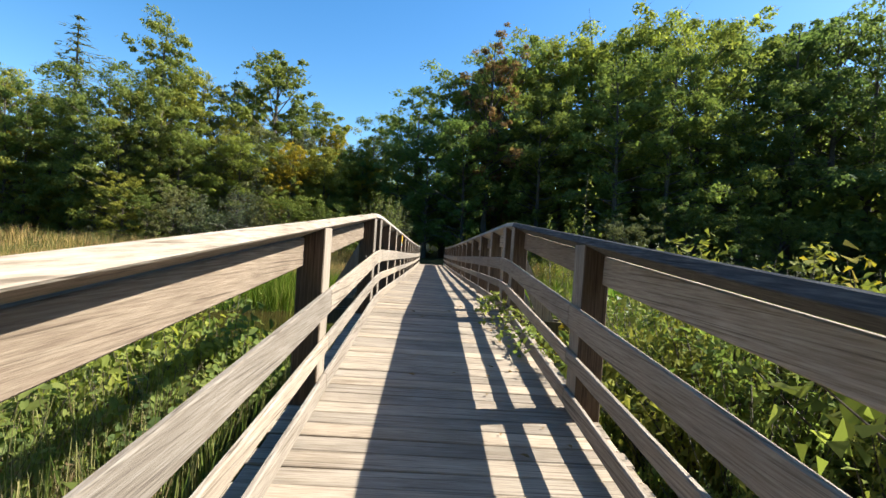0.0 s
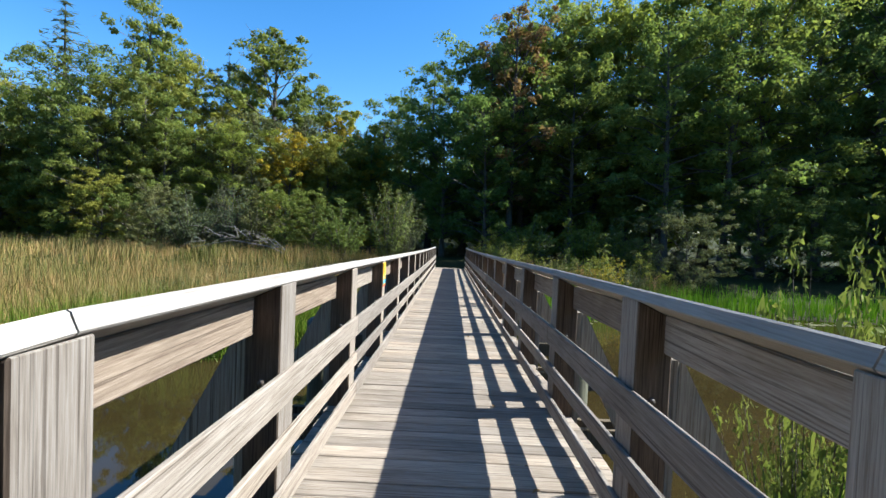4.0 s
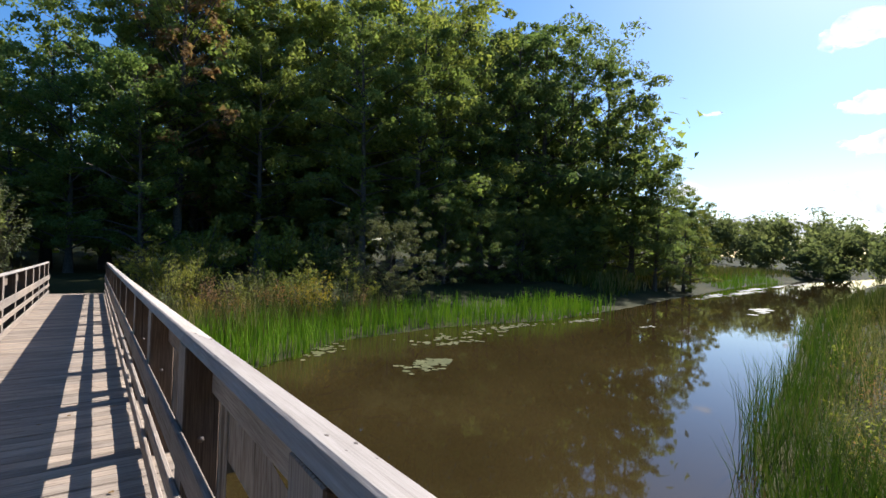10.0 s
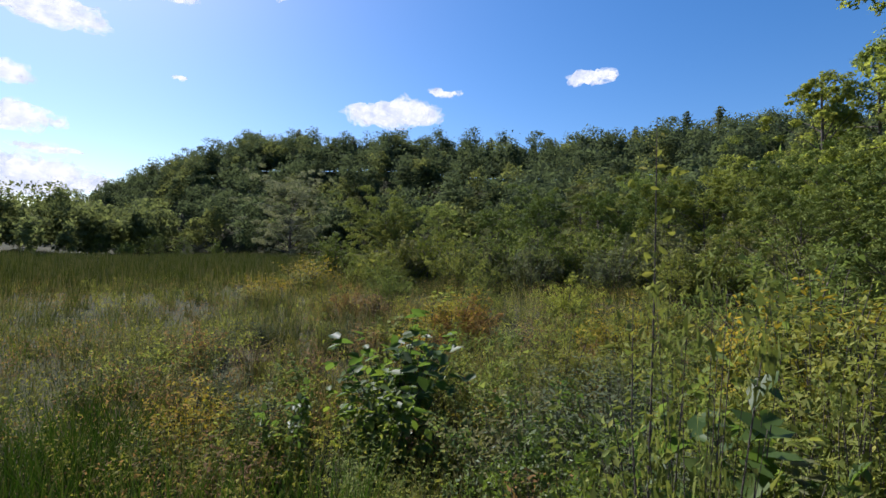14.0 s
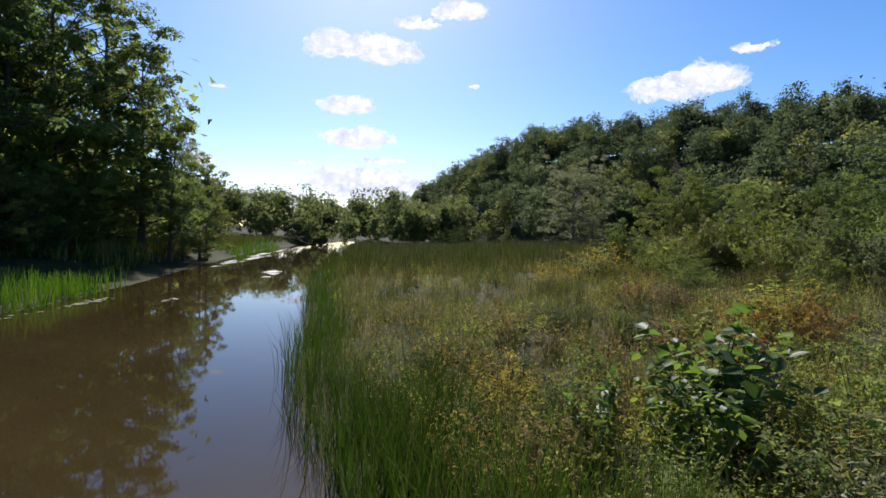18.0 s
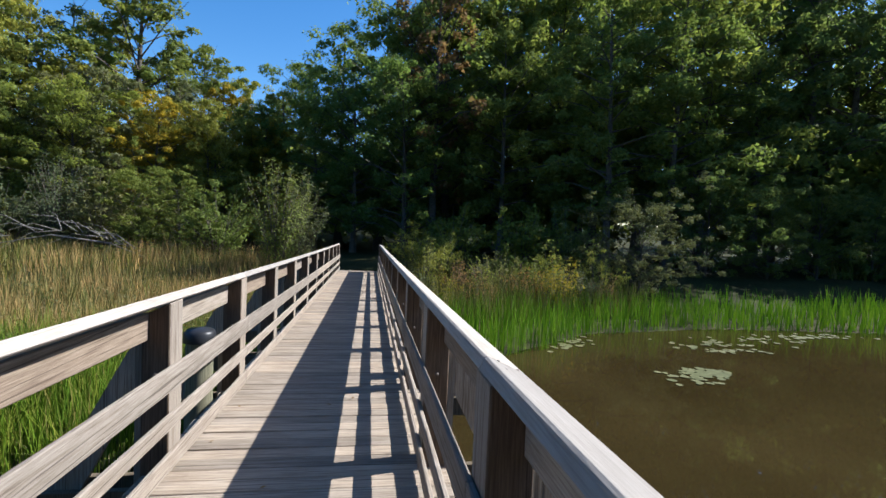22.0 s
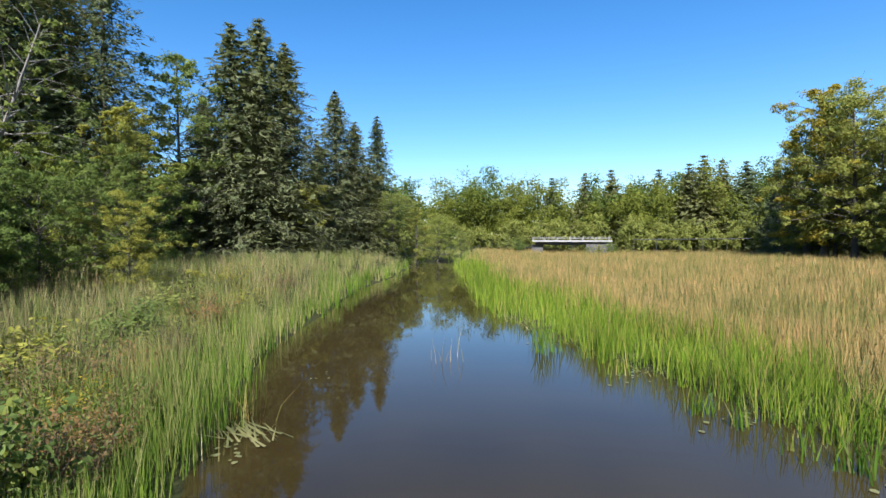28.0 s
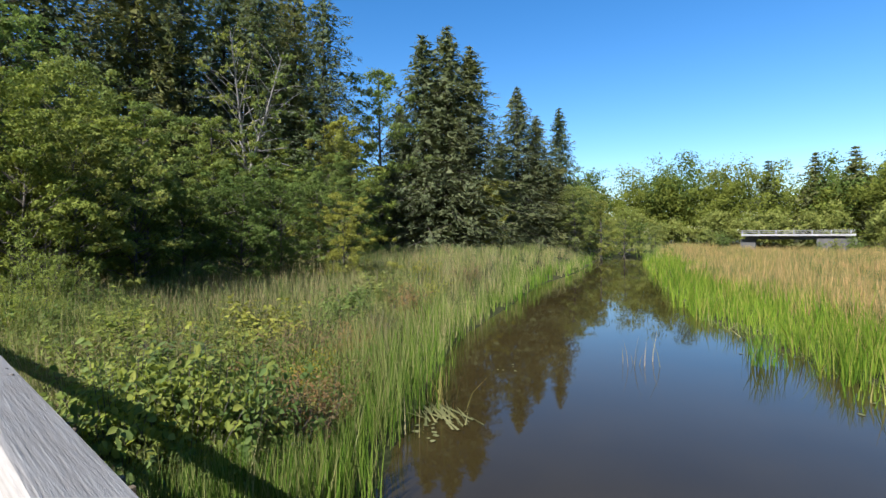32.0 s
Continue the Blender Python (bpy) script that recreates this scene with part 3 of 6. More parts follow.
# ---- plants: shared meshes ----
def make_broadleaf(height, rx, n_b, per, leaf_size, bare=0.1, shape=0.5, rise=0.45, n_c=4, clump=0.19):
    """A broadleaved tree: trunk, limbs, and a crown built bough by bough out of leafy clumps."""
    lean = rng.normal(size=2) * 0.025 * height
    axis = lambda f: np.array([lean[0] * f * f, lean[1] * f * f, height * 0.95 * f])
    fs = np.linspace(0, 1, 9)
    tubes = [tube([axis(f) for f in fs], [max(0.01, height * 0.013 * (1.12 - f) + (0.008 * height if f == 0 else 0)) for f in fs], 8)]
    cs, rs = [], []
    lop = rng.uniform(0, 6.28)
    for k in range(n_b):
        f = bare + (0.97 - bare) * (k + rng.uniform(0, 1)) / n_b
        g = (f - bare) / (1 - bare)
        a = k * 2.4 + rng.normal() * 0.35
        prof = (np.sin(np.pi * np.clip(0.16 + 0.84 * g, 0, 1)) ** shape) * (1 + 0.22 * np.sin(a * 2 + lop))
        ln = max(0.09 * rx, rx * prof * rng.uniform(0.55, 1.2))
        d = np.array([np.cos(a), np.sin(a), rise * rng.uniform(0.1, 1.6) * (0.4 + g)])
        s = axis(f)
        e = s + d * ln
        mid = (s + e) / 2 + np.array([0, 0, 0.10 * ln])
        r = height * 0.0048 * (1.25 - f)
        tubes.append(tube([s, mid, e], [r, r * 0.62, r * 0.2], 3))
        m = max(2, int(round(n_c * (0.45 + 0.6 * ln / rx))))
        t = np.sort(rng.uniform(0.35, 1.05, (m, 1)), 0)
        cs.append((1 - t) ** 2 * s + 2 * t * (1 - t) * mid + t * t * e + rng.normal(size=(m, 3)) * np.array([1, 1, 0.5]) * clump * rx * 0.6)
        rs.append(clump * rx * rng.uniform(0.55, 1.25, m) * (1.05 - 0.35 * t[:, 0]))
    V, Q = join_tubes(tubes)
    return mesh_np("trunk", V, Q, 4), foliage("crown", np.concatenate(cs), np.concatenate(rs), per, leaf_size)


def make_conifer(height, rx, whorls, per, leaf_size, bare=0.03, droop=0.3, taper=0.85, fill=0.33):
    """A spruce or pine: straight trunk, and boughs of needle sprays."""
    zs = np.linspace(height * bare, height * 0.985, whorls)
    tubes = [tube([(0, 0, height * f) for f in np.linspace(0, 1, 8)], [height * 0.011 * (1.04 - f) for f in np.linspace(0, 1, 8)], 7)]
    pts, cores = [], []
    for z in zs:
        f = (z - height * bare) / (height * (1 - bare))
        reach = rx * max(0.0, 1 - f) ** taper * rng.uniform(0.7, 1.12) + 0.15
        nb = int(6 + 5 * (1 - f))
        a0 = rng.uniform(0, 6.28)
        for k in range(3):
            ca = a0 + k * 2.1
            cores.append((math.cos(ca) * reach * fill, math.sin(ca) * reach * fill, z - droop * reach * fill, reach * fill))
        for k in range(nb):
            a = a0 + k * 6.283 / nb + rng.normal() * 0.2
            rr = reach * rng.uniform(0.6, 1.15)
            d = np.array([math.cos(a), math.sin(a), 0])
            o = np.array([0, 0, z])
            tip = d * rr + o + np.array([0, 0, -droop * rr + rng.normal() * 0.12])
            tubes.append(tube([(0, 0, z), tip], [0.022 * rr ** 0.5, 0.004], 3))
            m = max(5, int(per * rr / rx))
            g = rng.uniform(0.06, 1.06, m)[:, None]
            p = o + (tip - o) * g
            p = p + np.array([-d[1], d[0], 0]) * rng.normal(size=(m, 1)) * 0.17 * rr * (1.15 - g) + np.array([0, 0, -1]) * np.abs(rng.normal(size=(m, 1))) * 0.16 * rr ** 0.5
            pts.append(p)
    V, Q = join_tubes(tubes)
    pts = np.concatenate(pts)
    rad = unit(pts * np.array([1, 1, 0]))
    n = len(pts)
    nor = unit(rad * 0.6 + np.array([0, 0, 0.9]) + rng.normal(size=(n, 3)) * 0.45)
    u = unit(rad + np.array([0, 0, -0.35]) + rng.normal(size=(n, 3)) * 0.5)
    w = np.cross(nor, u)
    s = leaf_size * rng.uniform(0.6, 1.3, (n, 1))
    V2 = np.stack([pts - u * s * 0.5 - w * s * 0.15, pts - u * s * 0.5 + w * s * 0.15, pts + u * s * 0.55], 1).reshape(-1, 3)
    cores = np.array(cores)
    V2 = np.concatenate([V2, sprays(cores[:, :3], cores[:, 3] * 1.4, 9, 0.4, leaf_size * 0.95)])
    return mesh_np("trunk", V, Q, 4), mesh_np("crown", V2, np.arange(len(V2)), 3)


def make_shrub(height, rx, n_st, per, leaf_size, slim=0.5, upright=0.5, kite=False, thick=0.007, dense=False):
    """A bush: stems that rise and spread from the root, with leaves all along them."""
    tubes, pts, cs, rs = [], [], [], []
    for k in range(n_st):
        a, out = rng.uniform(0, 6.28), rng.uniform(0.05, 1.0) ** 0.7 * rx
        h = height * rng.uniform(0.5, 1.05) * (1 - upright * 0.75 * (out / rx) ** 2)
        e = np.array([np.cos(a) * out, np.sin(a) * out, h])
        s = np.array([np.cos(a) * out * 0.12, np.sin(a) * out * 0.12, -0.15])
        m = (s + e) / 2 + np.array([np.cos(a), np.sin(a), 0.0]) * -0.08 * out + np.array([0, 0, 0.1 * h])
        tubes.append(tube([s, m, e], [height * thick, height * thick * 0.7, height * thick * 0.2], 3))
        t = rng.uniform(0.12, 1.04, (per, 1))
        c = (1 - t) ** 2 * s + 2 * t * (1 - t) * m + t * t * e
        pts.append(c + rng.normal(size=(per, 3)) * np.array([1, 1, 0.6]) * rx * 0.13 * (1.25 - 0.7 * t))
        t = rng.uniform(0.3, 1.0, (3, 1))
        cs.append((1 - t) ** 2 * s + 2 * t * (1 - t) * m + t * t * e)
        rs.append(rx * rng.uniform(0.13, 0.26, 3) * (1.2 - 0.5 * t[:, 0]))
    V, Q = join_tubes(tubes)
    stem = mesh_np("stem", V, Q, 4)
    if dense:
        return stem, foliage("foliage", np.concatenate(cs), np.concatenate(rs), per // 3, leaf_size, slim, 0.85, 2)
    pts = np.concatenate(pts)
    pts = pts[pts[:, 2] > 0.01]
    lv = leaves(pts, leaf_size, 0.3, slim, kite, unit(pts - np.array([0, 0, height * 0.35])) * 1.3)
    lv.name = "foliage"
    return stem, lv


BROAD = [make_broadleaf(16, 4.4, 46, 92, 0.19, 0.06), make_broadleaf(16, 3.6, 54, 80, 0.185, 0.05, 0.7), make_broadleaf(16, 5.2, 58, 90, 0.19, 0.10, 0.45),
         make_broadleaf(16, 3.0, 54, 70, 0.18, 0.06, 0.8, 0.9), make_broadleaf(16, 4.4, 42, 90, 0.185, 0.20, 0.5, 0.3, 4, 0.17)]
SHRUB = [make_broadleaf(16, 8.2, 64, 84, 0.24, 0.03, 0.42, 0.8, 5, 0.13), make_broadleaf(16, 7.0, 60, 84, 0.24, 0.03, 0.5, 1.0, 5, 0.13), make_broadleaf(16, 9.4, 70, 80, 0.25, 0.03, 0.4, 0.7, 5, 0.12)]
SPARSE = make_broadleaf(16, 3.6, 60, 9, 0.2, 0.15, 0.6, 0.8, 3, 0.1)
RUSTY = make_broadleaf(16, 3.0, 54, 34, 0.19, 0.2, 0.8, 0.9, 3, 0.16)
SPRUCE = [make_conifer(20, 5.4, 50, 96, 0.36, 0.03, 0.3, 0.8), make_conifer(20, 4.6, 48, 96, 0.35, 0.03, 0.3, 0.8), make_conifer(20, 4.6, 26, 40, 0.42, 0.05, 0.1, 0.8, 0.12)]
PINE = [make_conifer(20, 5.4, 28, 124, 0.35, 0.05, 0.02, 0.5, 0.24), make_conifer(20, 4.8, 26, 124, 0.35, 0.12, 0.08, 0.45, 0.24)]
FAR_CONIFER = make_conifer(20, 5.0, 26, 34, 0.8, 0.05, 0.2, 0.75)
FAR_PINE = make_conifer(20, 4.6, 15, 34, 0.9, 0.35, 0.0, 0.4, 0.25)
FAR_BUSH = [make_shrub(5, 3.2, 38, 54, 0.24, 0.5, 0.5, dense=True), make_shrub(5, 2.8, 36, 54, 0.22, 0.4, 0.5, dense=True), make_shrub(5, 3.8, 42, 54, 0.24, 0.5, 0.5, dense=True)]
BUSH = [make_shrub(5, 3.2, 50, 81, 0.18, 0.5, 0.5, dense=True), make_shrub(5, 2.8, 48, 81, 0.17, 0.4, 0.5, dense=True), make_shrub(5, 3.8, 54, 81, 0.19, 0.5, 0.5, dense=True), make_shrub(5, 1.5, 46, 84, 0.12, 0.4, 0.2, False, 0.0035)]
THICKET = [make_shrub(2.5, 1.9, 54, 108, 0.086, 0.5, 0.5, dense=True), make_shrub(2.5, 1.6, 56, 114, 0.07, 0.4, 0.5, dense=True)]
FORB = [make_shrub(1.2, 0.62, 26, 52, 0.068, 0.5, 0.3, 2), make_shrub(1.2, 0.55, 28, 56, 0.055, 0.4, 0.3), make_shrub(1.2, 0.7, 28, 42, 0.076, 0.6, 0.35, 2), make_shrub(2.4, 0.42, 7, 52, 0.085, 0.45, 0.15, 2, 0.0028)]


def plant(kind, meshes, x, y, height, full, material, label, category, wide=1.0, stem=None, sink=0.1, group=""):
    """One tree or bush on the ground: an Empty with its woody part and its leaves; alike plants share the meshes."""
    ob = tagged(new(kind), label, category, group)
    k = height / full
    ob.matrix_basis = Matrix.Translation((x, y, float(land(x, y)) - sink)) @ Matrix.Rotation(random.uniform(0, 6.28), 4, "Z")
    for me, mt in ((meshes[0], stem or bark), (meshes[1], material)):
        if not me.materials:
            me.materials.append(mt)
        o = new(me.name.split(".")[0], me)
        o.parent = ob
        o.scale = (k * wide, k * wide, k)
        o.material_slots[0].link = "OBJECT"
        o.material_slots[0].material = mt
    return ob


def at(az, d):
    """A place d metres from the middle of the bridge, at an azimuth in degrees from +y towards -x."""
    a = radians(az * TURN)
    return -math.sin(a) * d, 9.5 + math.cos(a) * d


def flat_at(az, d):
    a = radians(az)
    return -math.sin(a) * d, 9.5 + math.cos(a) * d


TINTS = {"g": (leaf_green, "green"), "d": (leaf_dark, "dark green"), "l": (leaf_light, "light green"), "y": (leaf_yellow, "yellowing"), "r": (leaf_rust, "rust-brown"), "w": (leaf_grey, "grey-green"), "k": (leaf_deep, "deep green"), "o": (leaf_red, "reddening"), "b": (leaf_gloss, "glossy green")}


def tree(az, d, h, tint="g", v=None, wide=1.0):
    m, word = TINTS[tint]
    v = random.randrange(3) if v is None else v
    x, y = at(az, d)
    return plant("broadleaf_tree", BROAD[v], x, y, h, 16, m, f"{word} broadleaved tree at the edge of the wood", "tree", wide)


def spruce(az, d, h, v=0, wide=1.0):
    x, y = at(az, d)
    return plant("spruce_tree", FAR_CONIFER if d > 100 else SPRUCE[v], x, y, h, 20, needle, "dark green spruce with drooping boughs behind the marsh", "tree", wide)


def pine(az, d, h, v=0, wide=1.0):
    x, y = at(az, d)
    return plant("pine_tree", PINE[v], x, y, h, 20, needle, "tall dark green pine at the edge of the wood", "tree", wide)


def bush(x, y, h, tint="g", v=None, wide=1.0, where="at the edge of the wood"):
    m, word = TINTS[tint]
    m = bush_green if tint in "gd" else m
    m = leaf_deep if tint == "d" and x > 8 else m
    v = random.randrange(3) if v is None else v
    x, y = turned(x, y)
    if v < 3 and h >= 4.4:
        return plant("bush", SHRUB[v], x, y, h * 0.84, 16, m, f"{word} leafy bush {where}", "bush", wide * 1.05, sink=0.04 * h)
    return plant("bush", FAR_BUSH[v] if v < 3 and math.hypot(x, y - 9.5) > 32 else BUSH[v], x, y, h, 5, m, f"{word} leafy bush {where}", "bush", wide)


# ---- wood beyond the bridge: azimuth, distance, height, tint, shape ----
for row in [(64, 90, 20, "l", 2), (66.5, 92, 21, "w", 1), (61.5, 84, 16, "y", 0), (53.5, 70, 19, "g", 1), (50.5, 66, 15.5, "l", 0), (47.9, 60, 17.5, "l", 3), (46, 57, 12, "y", 0), (44.5, 52, 13, "w", 1),
            (36.0, 46, 22.5, "l", 1, 0.95), (34.4, 48, 20, "l", 1), (40.5, 44, 15.5, "l", 2), (38.5, 42, 13.5, "l", 1), (31.5, 45, 17.5, "l", 1), (25.5, 47, 18, "l", 1), (43, 50, 15, "g", 1), (28.5, 40, 12.5, "l", 0), (18.5, 40, 12, "w", 1), (49.5, 62, 15, "l", 1), (55.5, 74, 17, "l", 0), (8.8, 40, 12.5, "l", 1), (36, 40, 14, "l", 0), (33.5, 41, 14, "l", 0), (22.9, 42, 20.5, "l", 3, 1.25), (26.5, 42, 15, "g", 1), (20, 44, 16, "l", 3), (17, 46, 17, "l", 3, 1.2),
            (13, 54, 16.5, "l", 0), (15, 42, 13, "y", 3), (10, 46, 12, "w", 0), (7.3, 44, 16, "g", 0), (27.5, 36, 10, "d", 2), (19, 38, 10, "l", 2), (12.5, 37, 10, "d", 2), (5.5, 36, 11.5, "d", 2),
            (3, 40, 18, "g", 0), (-1.5, 37, 18.5, "g", 1), (-4.6, 34, 17.5, "g", 1), (-9.0, 36, 20, "g", 3, 1.3), (-7.0, 37, 19, "g", 1), (1.2, 33, 12, "d", 2),
            (-4.5, 31, 12, "d", 2), (-10.8, 38, 22, "g", 2), (-14, 41, 24, "l", 0), (-18, 42, 23, "g", 4), (-21.5, 43, 25, "g", 2), (-25.5, 40, 23, "d", 4), (-30, 43, 25, "d", 2), (-27, 30, 17, "g", 4), (-33, 32, 18, "g", 4), (-15.5, 33, 16, "g", 4), (-36, 36, 20, "k", 2),
            (-40.5, 38, 21, "k", 4), (-44.5, 41, 22, "k", 0), (-47.5, 44, 23, "k", 0, 1.1), (-50.5, 45, 22.5, "k", 2, 0.95), (-54.2, 46, 20.5, "k", 0, 1.05), (-57.2, 46, 16.5, "k", 0, 1.1), (-59.6, 45, 10.5, "k", 2), (-46, 48, 24, "k", 1, 1.2), (-62.9, 51, 9.6, "l", 0, 0.9), (-62.3, 50, 8.5, "k", 0), (-60.8, 47, 6.0, "w", 0),
            (-16, 47, 25, "g", 0), (-24, 45, 25, "d", 0), (-33, 46, 25, "k", 2), (-42, 52, 25, "k", 0), (6, 52, 14, "l", 1)]:
    tree(*row)
for row in [(69, 95, 25, 1, 1.2), (71.5, 98, 21, 1, 1.2), (58.8, 85, 26, 1, 1.25), (56.6, 84, 27.5, 0, 1.15), (55.0, 82, 27, 1, 1.15), (41.5, 62, 25.5, 2, 1.7), (67.9, 95, 24.5, 1, 1.3), (73, 104, 17, 1)]:
    spruce(*row)
for az, d, h in [(28.1, 43, 17.3), (58.7, 80, 17.5), (49, 58, 14), (45.4, 55, 16)]:
    x, y = at(az, d)
    plant("broadleaf_tree", SPARSE, x, y, h, 16, leaf_grey, "half-bare pale tree with grey branches in the wood", "tree", 1.0, dead_bark)

x, y = at(-7.6, 33)
plant("broadleaf_tree", RUSTY, x, y, 20.5, 16, leaf_rust, "half-bare tree with thin rust-brown foliage at the edge of the wood", "tree", 1.0)

# smaller trees that close the edge of the wood
for i in range(44):
    az = 10 + 62 * ((i * 0.618) % 1)
    d = np.interp(az, [8, 20, 30, 40, 50, 60, 72], [34, 35, 36, 39, 49, 66, 85]) + rng.uniform(0, 4)
    tree(az, float(d), float(d * rng.uniform(0.13, 0.27) + 2.5), "lgylwlgl"[i % 8], i % 3, rng.uniform(0.8, 1.05))

# ---- woods to the south-west ----
for row in [(129.6, 50, 23, 0, 1.45), (126.8, 50.5, 24, 0, 1.5), (124.2, 52, 22.5, 1, 1.65), (127.8, 55, 20, 0, 1.5), (118.9, 60, 20.5, 0, 1.5), (116.8, 62, 17.5, 1, 1.7), (121, 64, 15, 1, 1.7), (114.3, 66, 19.5, 1, 1.3), (132.5, 54, 17, 0, 1.4)]:
    spruce(*row)
for row in [(140.8, 44, 23.5, 0, 1.05), (143.9, 46, 25, 1, 1.15), (147.5, 42, 23, 0, 1.2), (151.2, 44, 26, 1, 1.2), (155, 40, 24, 0, 1.15), (159, 38, 23, 1, 1.2), (161.5, 42, 25, 0, 1.2), (166, 36, 23, 1, 1.2), (149, 50, 27, 0, 1.2), (157, 48, 27, 0, 1.2), (171, 36, 24, 0, 1.2), (145.5, 52, 27, 0, 1.2)]:
    pine(*row)
for row in [(134.6, 49, 19.5, "g", 0, 0.9), (138.6, 41, 12.5, "l", 3, 1.2), (122.5, 50, 8, "l", 2), (115.8, 64, 12, "w", 0, 1.1), (112.5, 62, 9, "l", 2), (109.8, 66, 8, "l", 0, 1.2), (111, 70, 9.5, "l", 0), (107.5, 74, 8, "g", 2), (121, 52, 6, "d", 2), (139, 36, 10, "l", 3), (152, 31, 9.5, "g", 0), (158, 27, 9, "g", 0), (163, 25, 9.5, "l", 2),
            (174, 30, 14, "g", 2), (179, 28, 15, "g", 0), (184, 24, 14, "d", 2), (168, 26, 12, "g", 1), (190, 22, 13, "d", 0)]:
    tree(*row)
for az, d, h in [(151.5, 33, 15), (148.2, 36, 16)]:
    x, y = at(az, d)
    ob = plant("broadleaf_tree", SPARSE, x, y, h, 16, leaf_light, "leaning dead tree with bare pale branches", "tree", 0.9, dead_bark)
    ob.matrix_basis = ob.matrix_basis @ Matrix.Rotation(0.3, 4, "X")

# ---- far woods, each one lump of foliage that nobody could count ----
def woods(name, label, feet, h0, h1, per, size, material, n_cl=13, wide=0.3, inner=8):
    """Many far crowns as one mass: each a heap of leafy clumps of its own height and breadth."""
    cs, rs = [], []
    for x, y in feet:
        h = rng.uniform(h0, h1)
        q = unit(rng.normal(size=(n_cl, 3)) + np.array([0, 0, 0.15])) * rng.uniform(0.35, 0.92, (n_cl, 1))
        grow = rng.uniform(0.75, 1.25)
        q = q * np.array([h * wide * grow, h * wide * grow, h * 0.45]) * np.where(q[:, 2:] > 0.4, np.array([0.75, 0.75, 1.0]), 1.0)
        cs.append(q + np.array([x, y, float(land(x, y)) + h * 0.5]))
        rs.append(h * rng.uniform(0.09, 0.19, n_cl))
    return tagged(part(name, foliage(name, np.concatenate(cs), np.concatenate(rs), per, size, 0.7, 0.8, inner, 0.65), material), label, "woods", kind="stuff")


hill = []
for _ in range(470):
    az = rng.uniform(80, 178)
    f, c = np.interp(az, HILL_AZ, HILL_FOOT), np.interp(az, HILL_AZ, HILL_CREST)
    d = f - 6 + (c - f + 14) * rng.uniform(0, 1) ** 0.85
    hill.append(at(-az, d))
for i in range(170):
    az = 83 + 95 * (i + rng.uniform(0, 1)) / 170
    hill.append(at(-az, np.interp(az, HILL_AZ, HILL_CREST) + rng.uniform(-16, 8)))
scrub = []
for i in range(260):
    az = 83 + 95 * (i + rng.uniform(0, 1)) / 260
    scrub.append(at(-az, np.interp(az, HILL_AZ, HILL_CREST) + rng.uniform(-7, 8)))
for i in range(80):
    az = 79 + 17 * (i + rng.uniform(0, 1)) / 80
    scrub.append(at(-az, np.interp(az, HILL_AZ, HILL_CREST) + rng.uniform(-40, 4)))
for i in range(420):
    az = 88 + 64 * (i + rng.uniform(0, 1)) / 420
    scrub.append(at(-az, np.interp(az, HILL_AZ, HILL_CREST) + rng.uniform(-18, 2)))
for _ in range(45):
    az = rng.uniform(85, 106)
    f, c = np.interp(az, HILL_AZ, HILL_FOOT), np.interp(az, HILL_AZ, HILL_CREST)
    hill.append(at(-az, f + (c - f) * rng.uniform(0.2, 1)))
woods("hill_woods", "dark low growth under the trees of the hilltop", scrub, 7.0, 10.5, 22, 0.65, leaf_hill, 10, 0.42)
woods("hill_woods", "dark green wood covering the hillside", hill[0::2], 12, 17, 84, 0.45, leaf_hill)
woods("hill_woods", "green wood covering the hillside", hill[1::4], 11, 16, 84, 0.45, leaf_hill)
woods("hill_woods", "light green wood covering the hillside", hill[3::4], 10, 15, 84, 0.45, leaf_hill_light)
woods("far_woods", "distant green treeline across the water", [at(rng.uniform(-92, -54), rng.uniform(125, 170)) for _ in range(130)], 11, 17, 60, 0.55, leaf_hill_light)
woods("far_woods", "light green distant treeline across the water", [at(rng.uniform(-86, -58), rng.uniform(112, 128)) for _ in range(34)], 5, 9, 18, 0.5, leaf_hill_light)
woods("far_woods", "distant green treeline beyond the marsh", [at(rng.uniform(72, 117), rng.uniform(114, 150)) for _ in range(115)], 13, 21.5, 110, 0.4, leaf_far)
woods("far_woods", "tall distant trees beyond the marsh", [at(rng.uniform(72, 92), rng.uniform(118, 140)) for _ in range(16)] + [at(rng.uniform(96, 112), rng.uniform(118, 140)) for _ in range(10)], 19, 23, 110, 0.42, leaf_far, 16, 0.26)
woods("far_woods", "light green distant bushes beyond the marsh", [at(rng.uniform(68, 116), rng.uniform(102, 114)) for _ in range(115)], 4, 9, 64, 0.3, leaf_light)
woods("back_woods", "dark shaded depth of the wood beyond the bridge", [at(rng.uniform(-60, 36), rng.uniform(52, 80)) for _ in range(110)] + [at(rng.uniform(34, 74), rng.uniform(94, 118)) for _ in range(70)] + [at(rng.uniform(34, 50), rng.uniform(62, 80)) for _ in range(22)], 9, 13, 12, 0.6, leaf_dark, inner=5)
woods("back_woods", "dark tall depth of the wood beyond the bridge", [at(rng.uniform(-57, -6), rng.uniform(48, 62)) for _ in range(62)], 17, 23, 14, 0.6, leaf_dark, inner=5)
woods("back_woods", "shaded understorey of the wood beyond the bridge", [at(rng.uniform(-56, 2.2), rng.uniform(40, 52)) for _ in range(50)] + [at(rng.uniform(4, 30), rng.uniform(42, 52)) for _ in range(24)] + [at(rng.uniform(-3, 4), rng.uniform(44, 60)) for _ in range(16)], 8, 11, 16, 0.45, leaf_dark)
